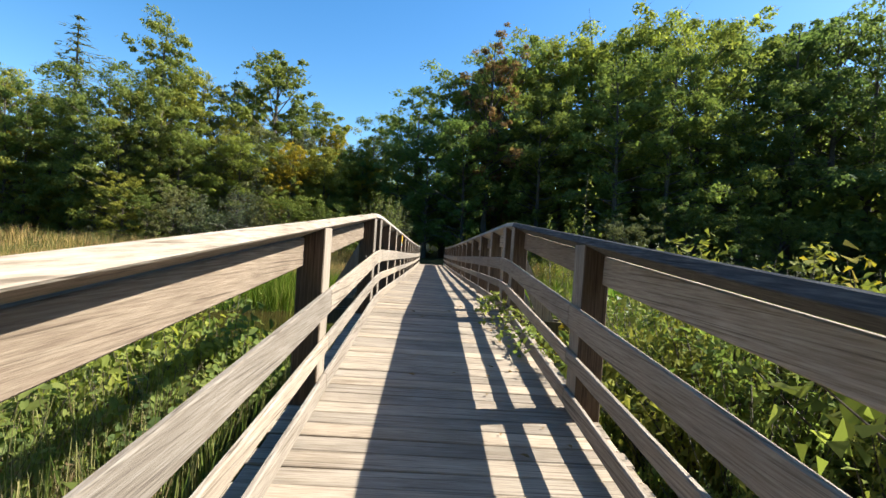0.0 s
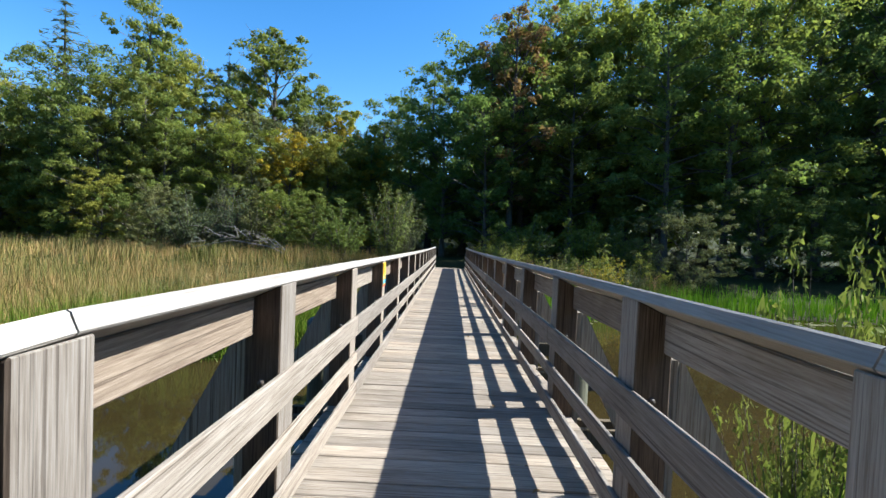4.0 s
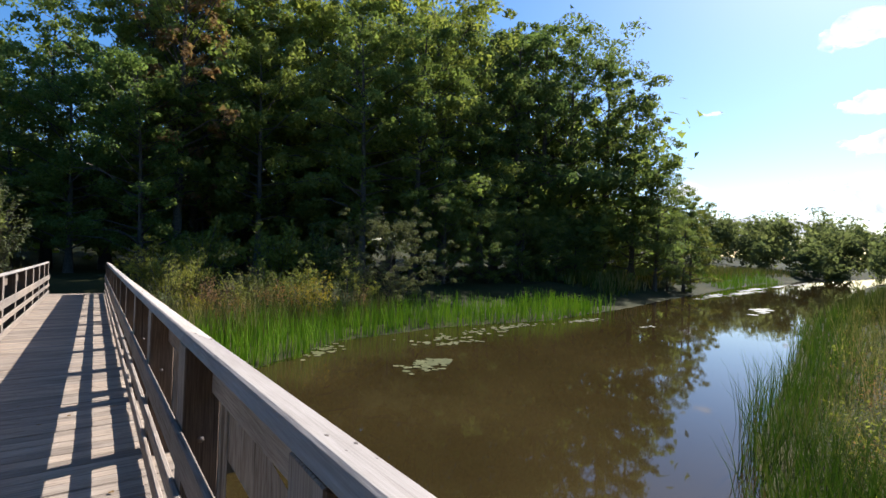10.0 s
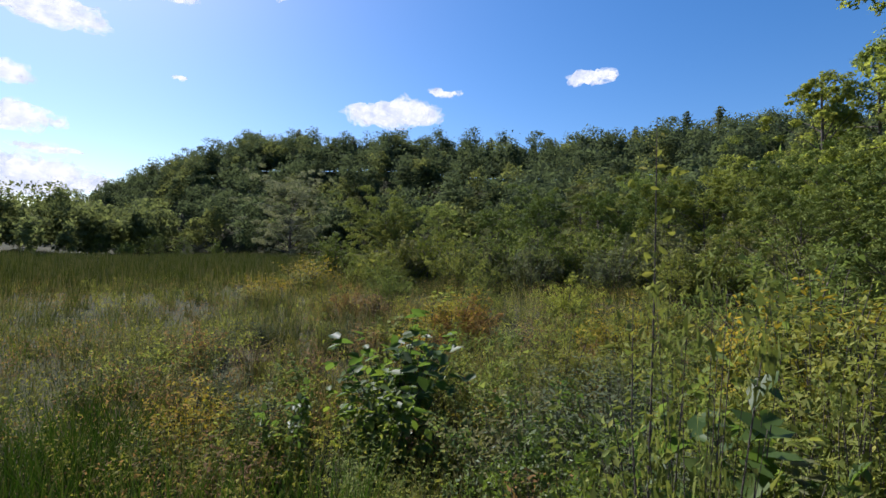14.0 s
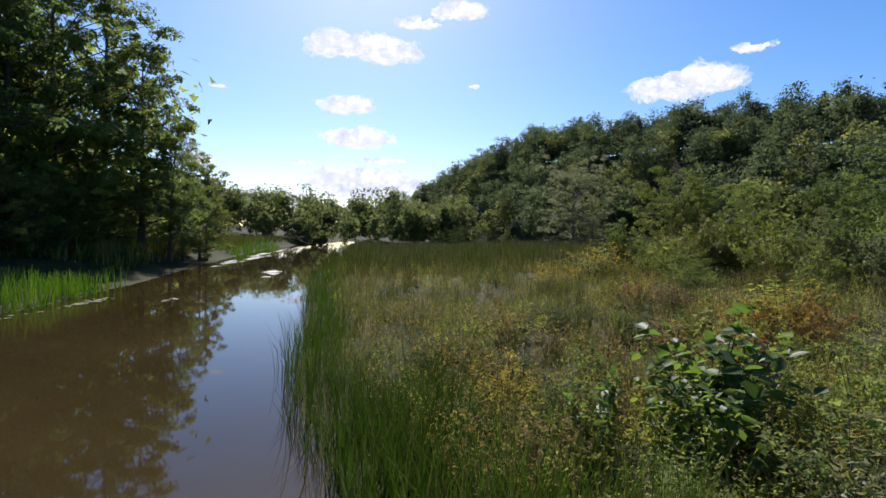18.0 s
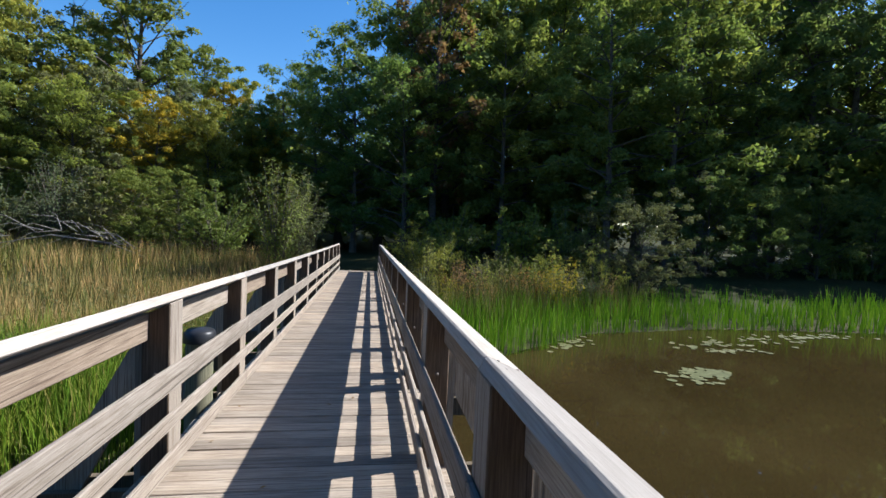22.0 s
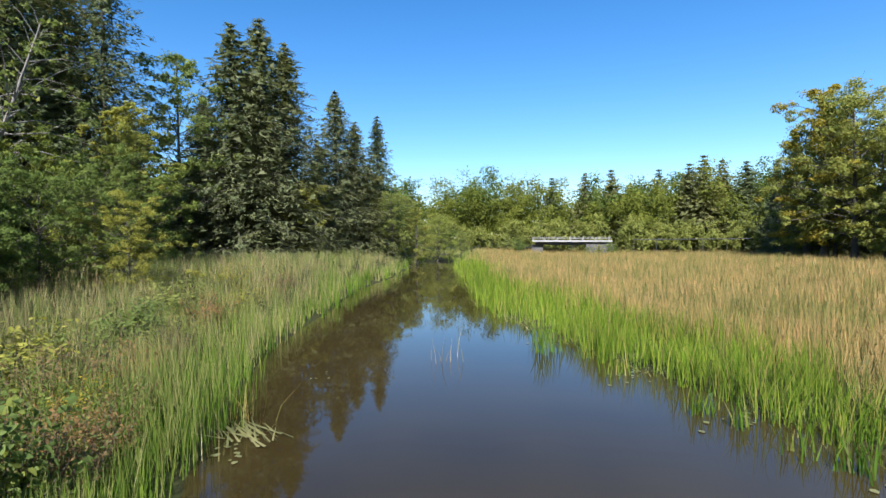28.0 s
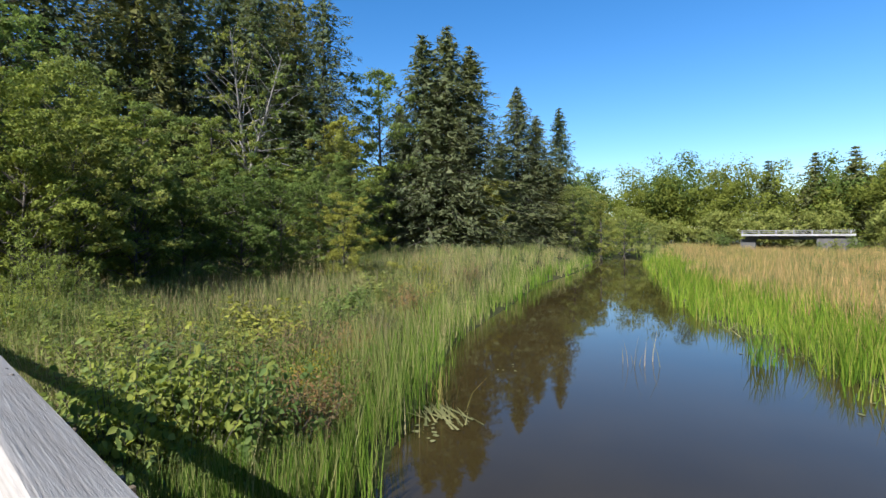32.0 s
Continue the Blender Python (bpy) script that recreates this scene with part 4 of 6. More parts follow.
woods("back_woods", "dark shaded depth of the pine wood", [at(rng.uniform(137, 200), rng.uniform(46, 74)) for _ in range(80)] + [at(rng.uniform(112, 138), rng.uniform(72, 96)) for _ in range(50)], 10, 15, 12, 0.6, leaf_dark)
for az, d, h in [(-104, 186, 17), (-106, 186, 16), (-110, 176, 17), (-118, 170, 16), (-126, 162, 17), (-131, 160, 18), (-133, 160, 17), (-137, 158, 18), (-142, 154, 18), (-147, 152, 19), (-150, 150, 19), (-90, 215, 14), (-97, 200, 15)]:
    x, y = at(az, d)
    plant("pine_tree", FAR_PINE, x, y, h * random.uniform(0.75, 1.0), 20, needle, "pine standing above the wood on the hilltop", "tree", 1.0)
for az, d, h in [(80.5, 118, 21), (79.2, 120, 23), (91, 122, 21), (77.6, 122, 22), (83.4, 124, 21), (88.2, 126, 22), (94.6, 124, 20), (75.5, 120, 21)]:
    spruce(az, d, h * 0.92, 1, 1.7)

# ---- bushes at the wood's edge and on the banks ----
for x, y, h, t, v in [(-3.4, 31.2, 5.0, "l", 3), (-2.7, 32, 4.4, "w", 3), (-6.5, 34, 3.8, "d", 1), (-8.5, 35, 4.4, "d", 0), (-10.5, 35.5, 4.8, "d", 2), (-14, 35.5, 5.0, "w", 3), (-16.5, 35.5, 4.3, "w", 0),
                      (-12.5, 36, 4.3, "w", 1), (-19, 36, 5, "w", 0), (-21.5, 37, 4.5, "g", 1), (-24, 38, 6, "l", 0), (-27, 40, 4.5, "y", 3), (-31, 42, 6, "y", 0), (-35, 44, 5, "g", 2), (-39, 46, 6.5, "y", 0), (-43, 48, 5.5, "l", 2),
                      (-49, 51, 6, "g", 0), (-55, 53, 6, "d", 2), (-62, 55, 6.5, "y", 0), (-68, 57, 6, "g", 2), (-75, 58, 6.5, "g", 0), (-82, 58, 6, "l", 2), (-90, 56, 6, "g", 0), (-97, 52, 6, "g", 2),
                      (2.3, 31.3, 2.6, "l", 1), (3.6, 31, 2.3, "l", 1), (5.2, 29.5, 1.9, "w", 1), (7.6, 28.9, 2.4, "l", 1), (9.4, 28.6, 2.4, "l", 1), (6.4, 30, 2.2, "g", 0), (12, 29.8, 4.7, "w", 2), (10, 33, 3.4, "d", 0), (17.5, 33, 5.5, "d", 2),
                      (21, 33, 5.5, "d", 0), (24.5, 33.5, 5.5, "d", 2), (28.5, 34, 5.5, "d", 0), (32.5, 35.5, 6, "d", 2), (36.5, 36.5, 6, "d", 0), (40.5, 37, 6, "w", 1), (43, 38, 5, "d", 2), (47, 40, 5, "d", 0), (8, 34, 3.6, "d", 2), (4.5, 34, 3.4, "d", 0)]:
    bush(x, y, h, t, v)
BANK = "on the meadow bank"
for x, y, h, t, w in [(4.2, 5.4, 2.0, "w", 1.6), (3.2, 5.8, 1.6, "w", 1.5)]:
    bush(x, y, h, t, 3, w, "close beside the footbridge")
for x, y, h, t, v in [(33.9, -5.4, 7.4, "l", 0), (35.2, -6.6, 6.4, "l", 1), (32.6, -5.0, 5.0, "l", 1), (31, -13, 6.5, "g", 1), (28, -15, 7.5, "g", 0), (25, -18, 8, "g", 1), (22, -16, 7, "g", 0), (19.5, -18, 8, "g", 1), (16.5, -17, 7.8, "g", 0), (14, -19, 8.5, "d", 2),
                      (11.5, -17, 8, "g", 0), (9, -15, 7.5, "g", 1), (7, -12, 7, "g", 0), (5.6, -8.5, 6.3, "g", 1), (4.6, -6.0, 5.0, "g", 0), (7.5, -6.5, 4.8, "g", 2), (28, -3, 2.8, "l", 2), (25, -1.5, 2.3, "l", 0), (30, -6, 3.2, "l", 2), (31, -2.0, 2.4, "l", 1), (38, -3, 4.0, "g", 0), (21, -5, 2.4, "l", 1), (13, -9, 3.0, "l", 1)]:
    bush(x, y, h, t, v, 1.0, BANK)
for row in [(-158, 44, 17, "g", 3, 1.2), (-162, 46, 19, "g", 4), (-165, 44, 18, "g", 3), (-150, 44, 10, "g", 0), (-143, 46, 10, "g", 2), (-136, 50, 10, "w", 0), (-170, 30, 12, "g", 2), (-176, 26, 12, "g", 0), (-128, 60, 9, "g", 0), (-120, 66, 9, "g", 2)]:
    tree(*row)
for x, y, h, t, v in [(-11, -8.5, 5.2, "g", 0), (-18.9, -18.5, 8.2, "g", 0), (-21.5, -17.6, 8.0, "g", 2), (-24.4, -17.0, 7.8, "g", 0), (-16.4, -19.5, 7.6, "d", 2), (-3.9, -8.2, 7.2, "g", 0), (-6.2, -9.6, 7.4, "g", 0), (-13.5, -9.5, 5.2, "d", 2), (-9, -9, 4.8, "g", 1), (-15.5, -7.5, 4.4, "l", 0), (-7, -8, 6, "g", 1), (-5, -6.5, 5.8, "l", 1), (-3.6, -5.5, 5.6, "g", 0), (-2.6, -7, 5, "g", 1), (-19, -14, 6, "d", 2),
                      (-22, -17, 6, "g", 0), (-26, -21, 6, "d", 2), (-31, -25, 5, "g", 0), (-36, -27, 5, "d", 2), (-48, -28, 5, "l", 0), (-56, -30, 6, "l", 2)]:
    bush(x, y, h, t, v, 1.0, BANK)
x, y = at(-103.4, 97)
plant("willow_tree", SHRUB[2], x, y, 13.8, 16, leaf_willow, "broad grey-green willow at the foot of the hill", "tree", 1.15)
for az, d, h in [(-88, 120, 4), (-90.5, 118, 5), (-93, 115, 5), (-86, 125, 4.5), (-96, 112, 4)]:
    bush(*flat_at(az, d), h, "g", None, 1.1, "at the foot of the hill")

for k in range(16):
    bush(*flat_at(-(113 + 2.9 * k), 30 - 0.55 * k + 1.5 * (k % 3)), 3.3 + 0.5 * (k % 3), "lwglw"[k % 5], k % 3, 1.0, BANK)

for k in range(9):
    bush(*flat_at(104.5 + 1.6 * k, 94 + 3 * (k % 3)), 4.6 + 0.6 * (k % 4), "lgl"[k % 3], None, 1.0, "beyond the marsh")

# ---- reeds, grass and herbs ----
def field(x, y, s, seed):
    """A soft patchy pattern between -1 and 1."""
    return (np.sin(x * s + seed) * np.sin(y * s * 1.2 + seed * 1.7) + np.sin((x + y) * s * 0.63 + seed * 2.3) * np.sin((x - y) * s * 0.8 + seed)) / 2 + 0.25 * np.sin(x * s * 3.1 + seed) * np.sin(y * s * 2.7)


def scatter(n, x0, x1, y0, y1, keep):
    p = np.stack([rng.uniform(x0, x1, n), rng.uniform(y0, y1, n)], 1)
    return p[keep(p[:, 0], p[:, 1])]


def polar(n, a0, a1, d0, d1, keep, bias=1.0):
    """Places that lie thick near the bridge and thin far off."""
    a, d = np.radians(rng.uniform(a0, a1, n)), d0 + (d1 - d0) * rng.uniform(0, 1, n) ** bias
    p = np.stack([-np.sin(a) * d, 9.5 + np.cos(a) * d], 1)
    return p[keep(p[:, 0], p[:, 1])]


def tussocks(p, each, r):
    """Turns places into clumps: each place gets a few blades round it."""
    return np.repeat(p, each, 0) + rng.normal(size=(len(p) * each, 2)) * r


def reeds(name, label, p, h0, h1, w, material, lean=0.12, segs=2, patch=0.25):
    z = land(p[:, 0], p[:, 1])
    far = np.hypot(p[:, 0], p[:, 1] - 9.5)
    h = rng.uniform(h0, h1, len(p)) * (1 + patch * field(p[:, 0], p[:, 1], 0.9, 2.0))
    V, Q = blades(np.concatenate([p, z[:, None] - 0.05], 1), h, w * np.clip(far / 16, 0.75, 2.4), lean, segs)
    return tagged(part(name, mesh_np(name, V, Q, 4), material), label, "reeds", kind="stuff")


def herbs(name, label, p, h0, h1, size, per, material, spread=0.12, slim=0.45):
    """Leafy weeds: leaves up each stalk, in one object."""
    z = land(p[:, 0], p[:, 1])
    h = rng.uniform(h0, h1, len(p)) * (1 + 0.3 * field(p[:, 0], p[:, 1], 1.1, 4.0))
    c = np.repeat(np.concatenate([p, z[:, None]], 1), per, 0) + rng.normal(size=(len(p) * per, 3)) * np.array([spread, spread, 0.02])
    c[:, 2] += np.repeat(h, per) * rng.uniform(0.15, 1, len(p) * per) ** 0.6
    return tagged(part(name, leaves(c, size, 0.45, slim), material), label, "weeds", kind="stuff")


clear = lambda x, y: np.abs(x) > 1.3
north = lambda x, y: (x < 0) & (y > np.where(x < -4, 14.2 + 0.62 * (x + 6), 12.5)) & (y > -8 + 0.2 * (x + 60))
nreed = lambda x, y: north(x, y) & clear(x, y)
rfar = lambda x, y: (x > 0) & (y > 18 + 0.13 * x) & clear(x, y)
rnear = lambda x, y: (x > 0) & (y < 13 + 0.155 * x) & clear(x, y)
lsouth = lambda x, y: (x < 0) & (y < 8.5 + 0.33 * x) & clear(x, y) | ((x < -30) & (y < -3 + 0.12 * (x + 30)) & (shore(x, y) > 0))
reeds("green_reeds", "bright green reeds along the edge of the marsh", tussocks(polar(17500, 10, 115, 5, 75, lambda x, y: (shore(x, y) > -0.3 + 0.5 * field(x, y, 1.6, 1)) & (shore(x, y) < 3.0 + 2.0 * field(x, y, 0.5, 3)) & nreed(x, y), 1.6), 8, 0.15), 0.45, 1.05, 0.025, reed_green, 0.2, 2, 0.4)
reeds("green_reeds", "thick green reeds beside the footbridge", tussocks(polar(3000, 2, 75, 4, 16, lambda x, y: (shore(x, y) > 0.2) & nreed(x, y) & (np.hypot(x + 1, y - 15) < 8.5 + 2.0 * field(x, y, 0.6, 2)), 1.0), 9, 0.14), 0.55, 1.05, 0.026, reed_green, 0.22, 2, 0.4)
reeds("flattened_reeds", "yellowed reeds lying flat along the water's edge", tussocks(polar(5200, 8, 112, 5, 50, lambda x, y: (shore(x, y) > -0.35 + 0.3 * field(x, y, 1.3, 4)) & (shore(x, y) < 1.6 + 1.2 * field(x, y, 0.7, 5)) & nreed(x, y), 1.5), 7, 0.16), 0.16, 0.42, 0.026, straw, 0.95, 1, 0.4)
reeds("brown_cattails", "dry brown cattails filling the marsh", polar(260000, 0, 110, 9, 120, lambda x, y: (shore(x, y) > 2.5 + 1.2 * field(x, y, 0.5, 3)) & nreed(x, y) & (y < 33.5 - 0.22 * x) & (shore(x, y) > 0) & (np.hypot(x + 1, y - 15) > 7.5 + 2.0 * field(x, y, 0.6, 2)), 1.4), 0.45, 1.0, 0.022, reed_brown, 0.17, 1, 0.55)
reeds("green_cattails", "green cattail leaves among the dry ones", polar(60000, 0, 110, 9, 110, lambda x, y: (shore(x, y) > 1.5) & nreed(x, y) & (y < 34 - 0.22 * x) & (field(x, y, 0.4, 6) > -0.15), 1.4), 0.45, 0.95, 0.024, meadow, 0.17, 1, 0.35)
reeds("green_reeds", "bright green reeds along the far bank", polar(84000, -85, -3, 9, 95, lambda x, y: (shore(x, y) > -0.25 + 0.3 * field(x, y, 1.2, 2)) & (shore(x, y) < 3.0) & rfar(x, y) & ((x < 24 + 2.5 * field(x, y, 0.7, 1)) | (x > 56)), 1.2), 0.65, 1.15, 0.028, reed_bright)
reeds("brown_cattails", "olive-brown cattails at the far end of the near bank", polar(30000, -114, -66, 34, 120, lambda x, y: (shore(x, y) > 0.3) & rnear(x, y), 1.2), 0.9, 1.5, 0.035, meadow, 0.15, 1, 0.3)
reeds("green_reeds", "green marsh grass below the far wood", polar(26000, -80, -46, 36, 125, lambda x, y: (shore(x, y) > 2.0) & (shore(x, y) < 22) & rfar(x, y), 1.0), 0.6, 1.3, 0.045, meadow, 0.2, 1)
reeds("dry_grass", "pale dry grass beside the bridge end", polar(26000, -40, 40, 15, 26, lambda x, y: (shore(x, y) > 1.5) & (np.abs(x) > 1.3) & (x > -3) & (x < 11) & (y < 31), 1), 0.7, 1.4, 0.024, meadow)
reeds("green_reeds", "tall green reeds on the near bank", tussocks(polar(6800, -110, -60, 3, 110, lambda x, y: (shore(x, y) > -0.2 + 0.4 * field(x, y, 1.4, 5)) & (shore(x, y) < 1.5 + 1.0 * field(x, y, 0.8, 2)) & rnear(x, y), 1.6), 7, 0.12), 0.5, 1.35, 0.021, reed_green, 0.22, 2, 0.45)
reeds("meadow_grass", "olive and straw-coloured meadow grass", tussocks(polar(5600, -178, -62, 2, 130, lambda x, y: (shore(x, y) > 0.2) & rnear(x, y), 1.7), 15, 0.13), 0.4, 1.0, 0.022, meadow, 0.24, 1, 0.4)
reeds("meadow_grass", "straw-coloured meadow grass on the southern bank", tussocks(polar(6600, 92, 178, 3, 100, lambda x, y: (shore(x, y) > 0.1) & lsouth(x, y), 1.7), 15, 0.13), 0.55, 1.2, 0.02, straw, 0.15, 1, 0.4)
reeds("green_reeds", "green reeds along the southern bank", tussocks(polar(5400, 88, 150, 3, 85, lambda x, y: (shore(x, y) > -0.2 + 0.4 * field(x, y, 1.4, 5)) & (shore(x, y) < 1.4 + 1.5 * field(x, y, 0.6, 2)) & lsouth(x, y), 1.6), 8, 0.12), 0.6, 1.25, 0.021, reed_green, 0.13, 2, 0.45)
marsh = lambda x, y: (shore(x, y) > 2.8 + 1.2 * field(x, y, 0.5, 3)) & nreed(x, y) & (y < 33.5 - 0.22 * x)
herbs("cattail_heads", "brown seed heads over the marsh", polar(16000, 0, 110, 9, 75, lambda x, y: marsh(x, y) & (field(x, y, 0.35, 4) > -0.45), 1.2), 0.8, 1.1, 0.07, 5, reed_brown, 0.09, 0.22)
herbs("marsh_herbs", "grey-green leaves among the dry cattails", polar(7000, 0, 110, 9, 60, lambda x, y: marsh(x, y) & (field(x, y, 0.3, 8) > 0.05), 1.2), 0.5, 0.9, 0.09, 8, leaf_grey, 0.15, 0.22)
weed = lambda k, lo: (lambda x, y: (shore(x, y) > 0.9) & rnear(x, y) & (field(x, y, 0.55, k) > lo))
herbs("meadow_weeds", "green leafy weeds in the meadow", polar(3400, -178, -66, 2.2, 40, weed(1, 0.15), 1.5), 0.5, 1.1, 0.06, 26, leaf_green)
herbs("meadow_weeds", "yellow-green leafy weeds in the meadow", polar(5200, -178, -66, 3, 45, weed(5, -0.05), 1.3), 0.4, 0.95, 0.055, 22, leaf_light)
herbs("meadow_weeds", "rust-coloured weeds in the meadow", polar(4200, -165, -76, 4, 40, weed(9, 0.05), 1.2), 0.4, 1.0, 0.05, 20, leaf_rust)
herbs("meadow_weeds", "pale seed heads above the meadow", polar(6000, -160, -70, 4, 45, weed(3, -0.1), 1.2), 0.7, 1.1, 0.035, 18, leaf_grey)
reeds("dry_weeds", "dry brown weed stalks on the southern bank", tussocks(polar(5600, 96, 165, 4, 60, lambda x, y: (shore(x, y) > 1.2) & lsouth(x, y) & (field(x, y, 0.45, 7) > -0.35), 1.6), 9, 0.12), 0.6, 1.25, 0.018, reed_brown, 0.22, 1, 0.4)
reeds("dry_weeds", "pale dry stalks in the meadow", tussocks(polar(3800, -165, -66, 4, 60, lambda x, y: (shore(x, y) > 1.0) & rnear(x, y) & (field(x, y, 0.5, 3) > -0.05), 1.5), 9, 0.12), 0.5, 1.1, 0.017, straw, 0.25, 1, 0.4)
weedl = lambda k, lo: (lambda x, y: (shore(x, y) > 0.7) & lsouth(x, y) & (field(x, y, 0.55, k) > lo))
herbs("bank_weeds", "green leafy weeds on the southern bank", polar(3000, 100, 178, 3, 45, weedl(2, 0.1), 1.5), 0.5, 1.1, 0.06, 26, leaf_green)
herbs("bank_weeds", "light green weeds on the southern bank", polar(6500, 96, 178, 4, 50, weedl(6, -0.1), 1.3), 0.4, 0.95, 0.055, 22, leaf_light)
herbs("bank_weeds", "brown seeding weeds on the southern bank", polar(3600, 96, 165, 4, 45, weedl(8, 0.05), 1.3), 0.6, 1.15, 0.04, 20, leaf_rust)

# undergrowth close to the ramp
def forb(x, y, h, tint, v, wide=1.0):
    m, word = TINTS[tint]
    return plant("undergrowth_plant", FORB[v], x, y, h, 2.4 if v == 3 else 1.2, m, f"{word} leafy undergrowth plant beside the footbridge", "plant", wide, stem=bark)


def thicket(x, y, h, tint, v, wide=1.0):
    m, word = TINTS[tint]
    return plant("bush", THICKET[v], x, y, h, 2.5, m, f"dense {word} bush close beside the footbridge", "bush", wide)


for i in range(64):
    y = -3.5 + 8.3 * ((i * 0.618) % 1)
    forb(-random.uniform(2.0 if y > 2 else 2.3, 4.8), y, random.uniform(0.65, 1.1), random.choice("ggl"), random.choice((0, 2, 0)), 1.15)
for i in range(52):
    y = -3.5 + 11.0 * ((i * 0.618) % 1)
    forb(random.uniform(1.8, 5.0), y, random.uniform(0.85, 1.3), random.choice("gly" if y < 3.5 else "gbw"), random.choice((0, 1, 0) if y < 3.5 else (1, 1, 0)), 1.1)
for x, y, h, t, v, w in [(2.3, 1.9, 2.7, "l", 3, 1.3), (2.8, 1.5, 2.9, "y", 3, 1.4), (3.3, 1.2, 3.0, "y", 3, 1.5), (2.5, 0.9, 2.6, "l", 3, 1.5), (3.9, 1.6, 3.1, "l", 3, 1.5), (3.0, 0.7, 2.9, "y", 3, 1.5), (2.0, 2.6, 2.5, "g", 3, 1.3), (2.7, 3.0, 2.7, "g", 3, 1.4), (3.6, 2.0, 2.9, "l", 3, 1.4), (2.1, 3.3, 2.6, "l", 3, 1.2), (1.7, 5.2, 2.5, "l", 3, 1.1), (2.5, 4.6, 2.2, "g", 3, 1.2), (1.9, 5.9, 2.2, "w", 3, 1.2),
                         (3.3, 3.7, 1.9, "l", 3, 1.1), (4.0, 2.6, 2.0, "l", 3, 1.1), (1.3, 5.0, 1.9, "y", 3, 0.7), (3.2, 2.4, 2.3, "y", 3, 1.2)]:
    forb(x, y, h, t, v, w)
for x, y, h, t, v in [(2.6, 0.5, 2.5, "g", 0), (3.3, 2.2, 2.8, "l", 1), (2.4, 3.4, 2.5, "l", 1), (4.4, 0.2, 3.0, "g", 1), (4.8, 3.0, 1.8, "g", 0), (2.5, -1.5, 2.0, "g", 1), (5.2, 5.2, 1.6, "w", 1), (6.6, 3.4, 1.8, "l", 1), (4.9, 3.9, 1.5, "w", 1), (2.9, 5.5, 1.5, "b", 1), (2.2, 4.9, 2.1, "g", 1), (2.6, 4.1, 2.2, "l", 1), (3.2, 4.8, 1.6, "b", 1), (3.9, 4.5, 1.5, "b", 1), (3.2, 6.4, 1.45, "b", 1), (4.6, 5.9, 1.6, "b", 1), (3.9, 6.6, 1.3, "b", 0), (6.2, 1.8, 1.9, "l", 1),
                      (-3.6, 0.8, 0.9, "l", 1), (-3.6, 3.0, 0.9, "g", 1), (-4.8, 1.0, 1.2, "l", 0), (-2.4, -2.2, 1.2, "g", 0), (-3.2, -4.0, 2.2, "g", 1), (6.8, 4.6, 1.6, "g", 0), (8.4, 6.0, 1.2, "w", 1), (3.4, 8.0, 1.2, "g", 0),
                      (2.2, 7.0, 1.3, "w", 1), (9.5, 4.5, 1.3, "l", 1), (11.5, 2.0, 1.5, "r", 0), (13, 5.5, 1.2, "l", 1), (9, 0.5, 1.6, "l", 0), (15, -1, 1.7, "l", 1), (17.5, 3, 1.4, "r", 1), (12.5, -3, 1.8, "g", 0), (20, 0, 1.8, "l", 0), (8.5, -2.5, 1.9, "g", 1)]:
    thicket(x, y, h, t, v)
for az, d, h, t, v, w in [(156, 6.2, 1.4, "k", 2, 1.1), (155, 5.4, 1.3, "k", 2, 1.2), (151, 6.2, 1.2, "k", 2, 1.0), (154, 7.4, 1.5, "k", 0, 1.2), (152, 8.0, 1.6, "k", 0, 1.4), (158, 6.8, 1.3, "k", 2, 1.1), (148, 7.0, 1.0, "k", 0, 1.3),
                          (147, 9.2, 1.3, "g", 1, 1.6), (143, 8.2, 1.0, "r", 1, 1.4), (141, 10, 1.2, "r", 1, 1.6), (138, 9, 1.0, "y", 1, 1.4), (144, 11.5, 1.5, "l", 0, 1.7), (139, 12.5, 1.3, "l", 1, 1.7), (135, 11, 1.1, "r", 1, 1.5), (132, 13.5, 1.2, "l", 1, 1.7),
                          (136, 15, 1.5, "g", 0, 1.7), (130, 17, 1.3, "r", 1, 1.8), (127, 20, 1.3, "l", 1, 1.8), (133, 19, 1.5, "l", 0, 1.9), (124, 25, 1.3, "r", 1, 2.0), (129, 24, 1.5, "y", 1, 2.0), (158, 8.4, 1.4, "g", 0, 1.3), (155, 9.6, 1.5, "g", 0, 1.4)]:
    x, y = at(az, d)
    forb(x, y, h, t, v, w)
for i in range(64):
    x, y = at(-rng.uniform(84, 165), rng.uniform(4.5, 16))
    if x > 1.6 and rnear(x, y) and float(shore(x, y)) > 1.2:
        forb(x, y, rng.uniform(0.7, 1.25), "gwrwdgyr"[i % 8], (1, 0, 1, 1)[i % 4], 1.35)
for x, y, h in [(1.0, 4.3, 1.25), (0.99, 3.6, 1.2), (1.02, 4.9, 1.4), (1.0, 2.9, 1.1), (0.98, 6.2, 1.5)]:
    forb(x, y, h, "l", 3, 0.8)
for x, y, h in [(-2.2, 4.7, 2.0), (-2.8, 4.8, 2.05), (-2.4, 4.3, 1.95), (-3.2, 4.5, 2.0), (-2.2, 4.1, 1.7), (-3.5, 4.9, 1.9), (-2.3, 3.4, 1.6), (-2.7, 3.7, 1.85), (-2.3, 4.6, 1.7), (-2.9, 3.0, 1.6), (-2.5, 2.5, 1.2)]:
    forb(x, y, h, "g", 2, 0.72)
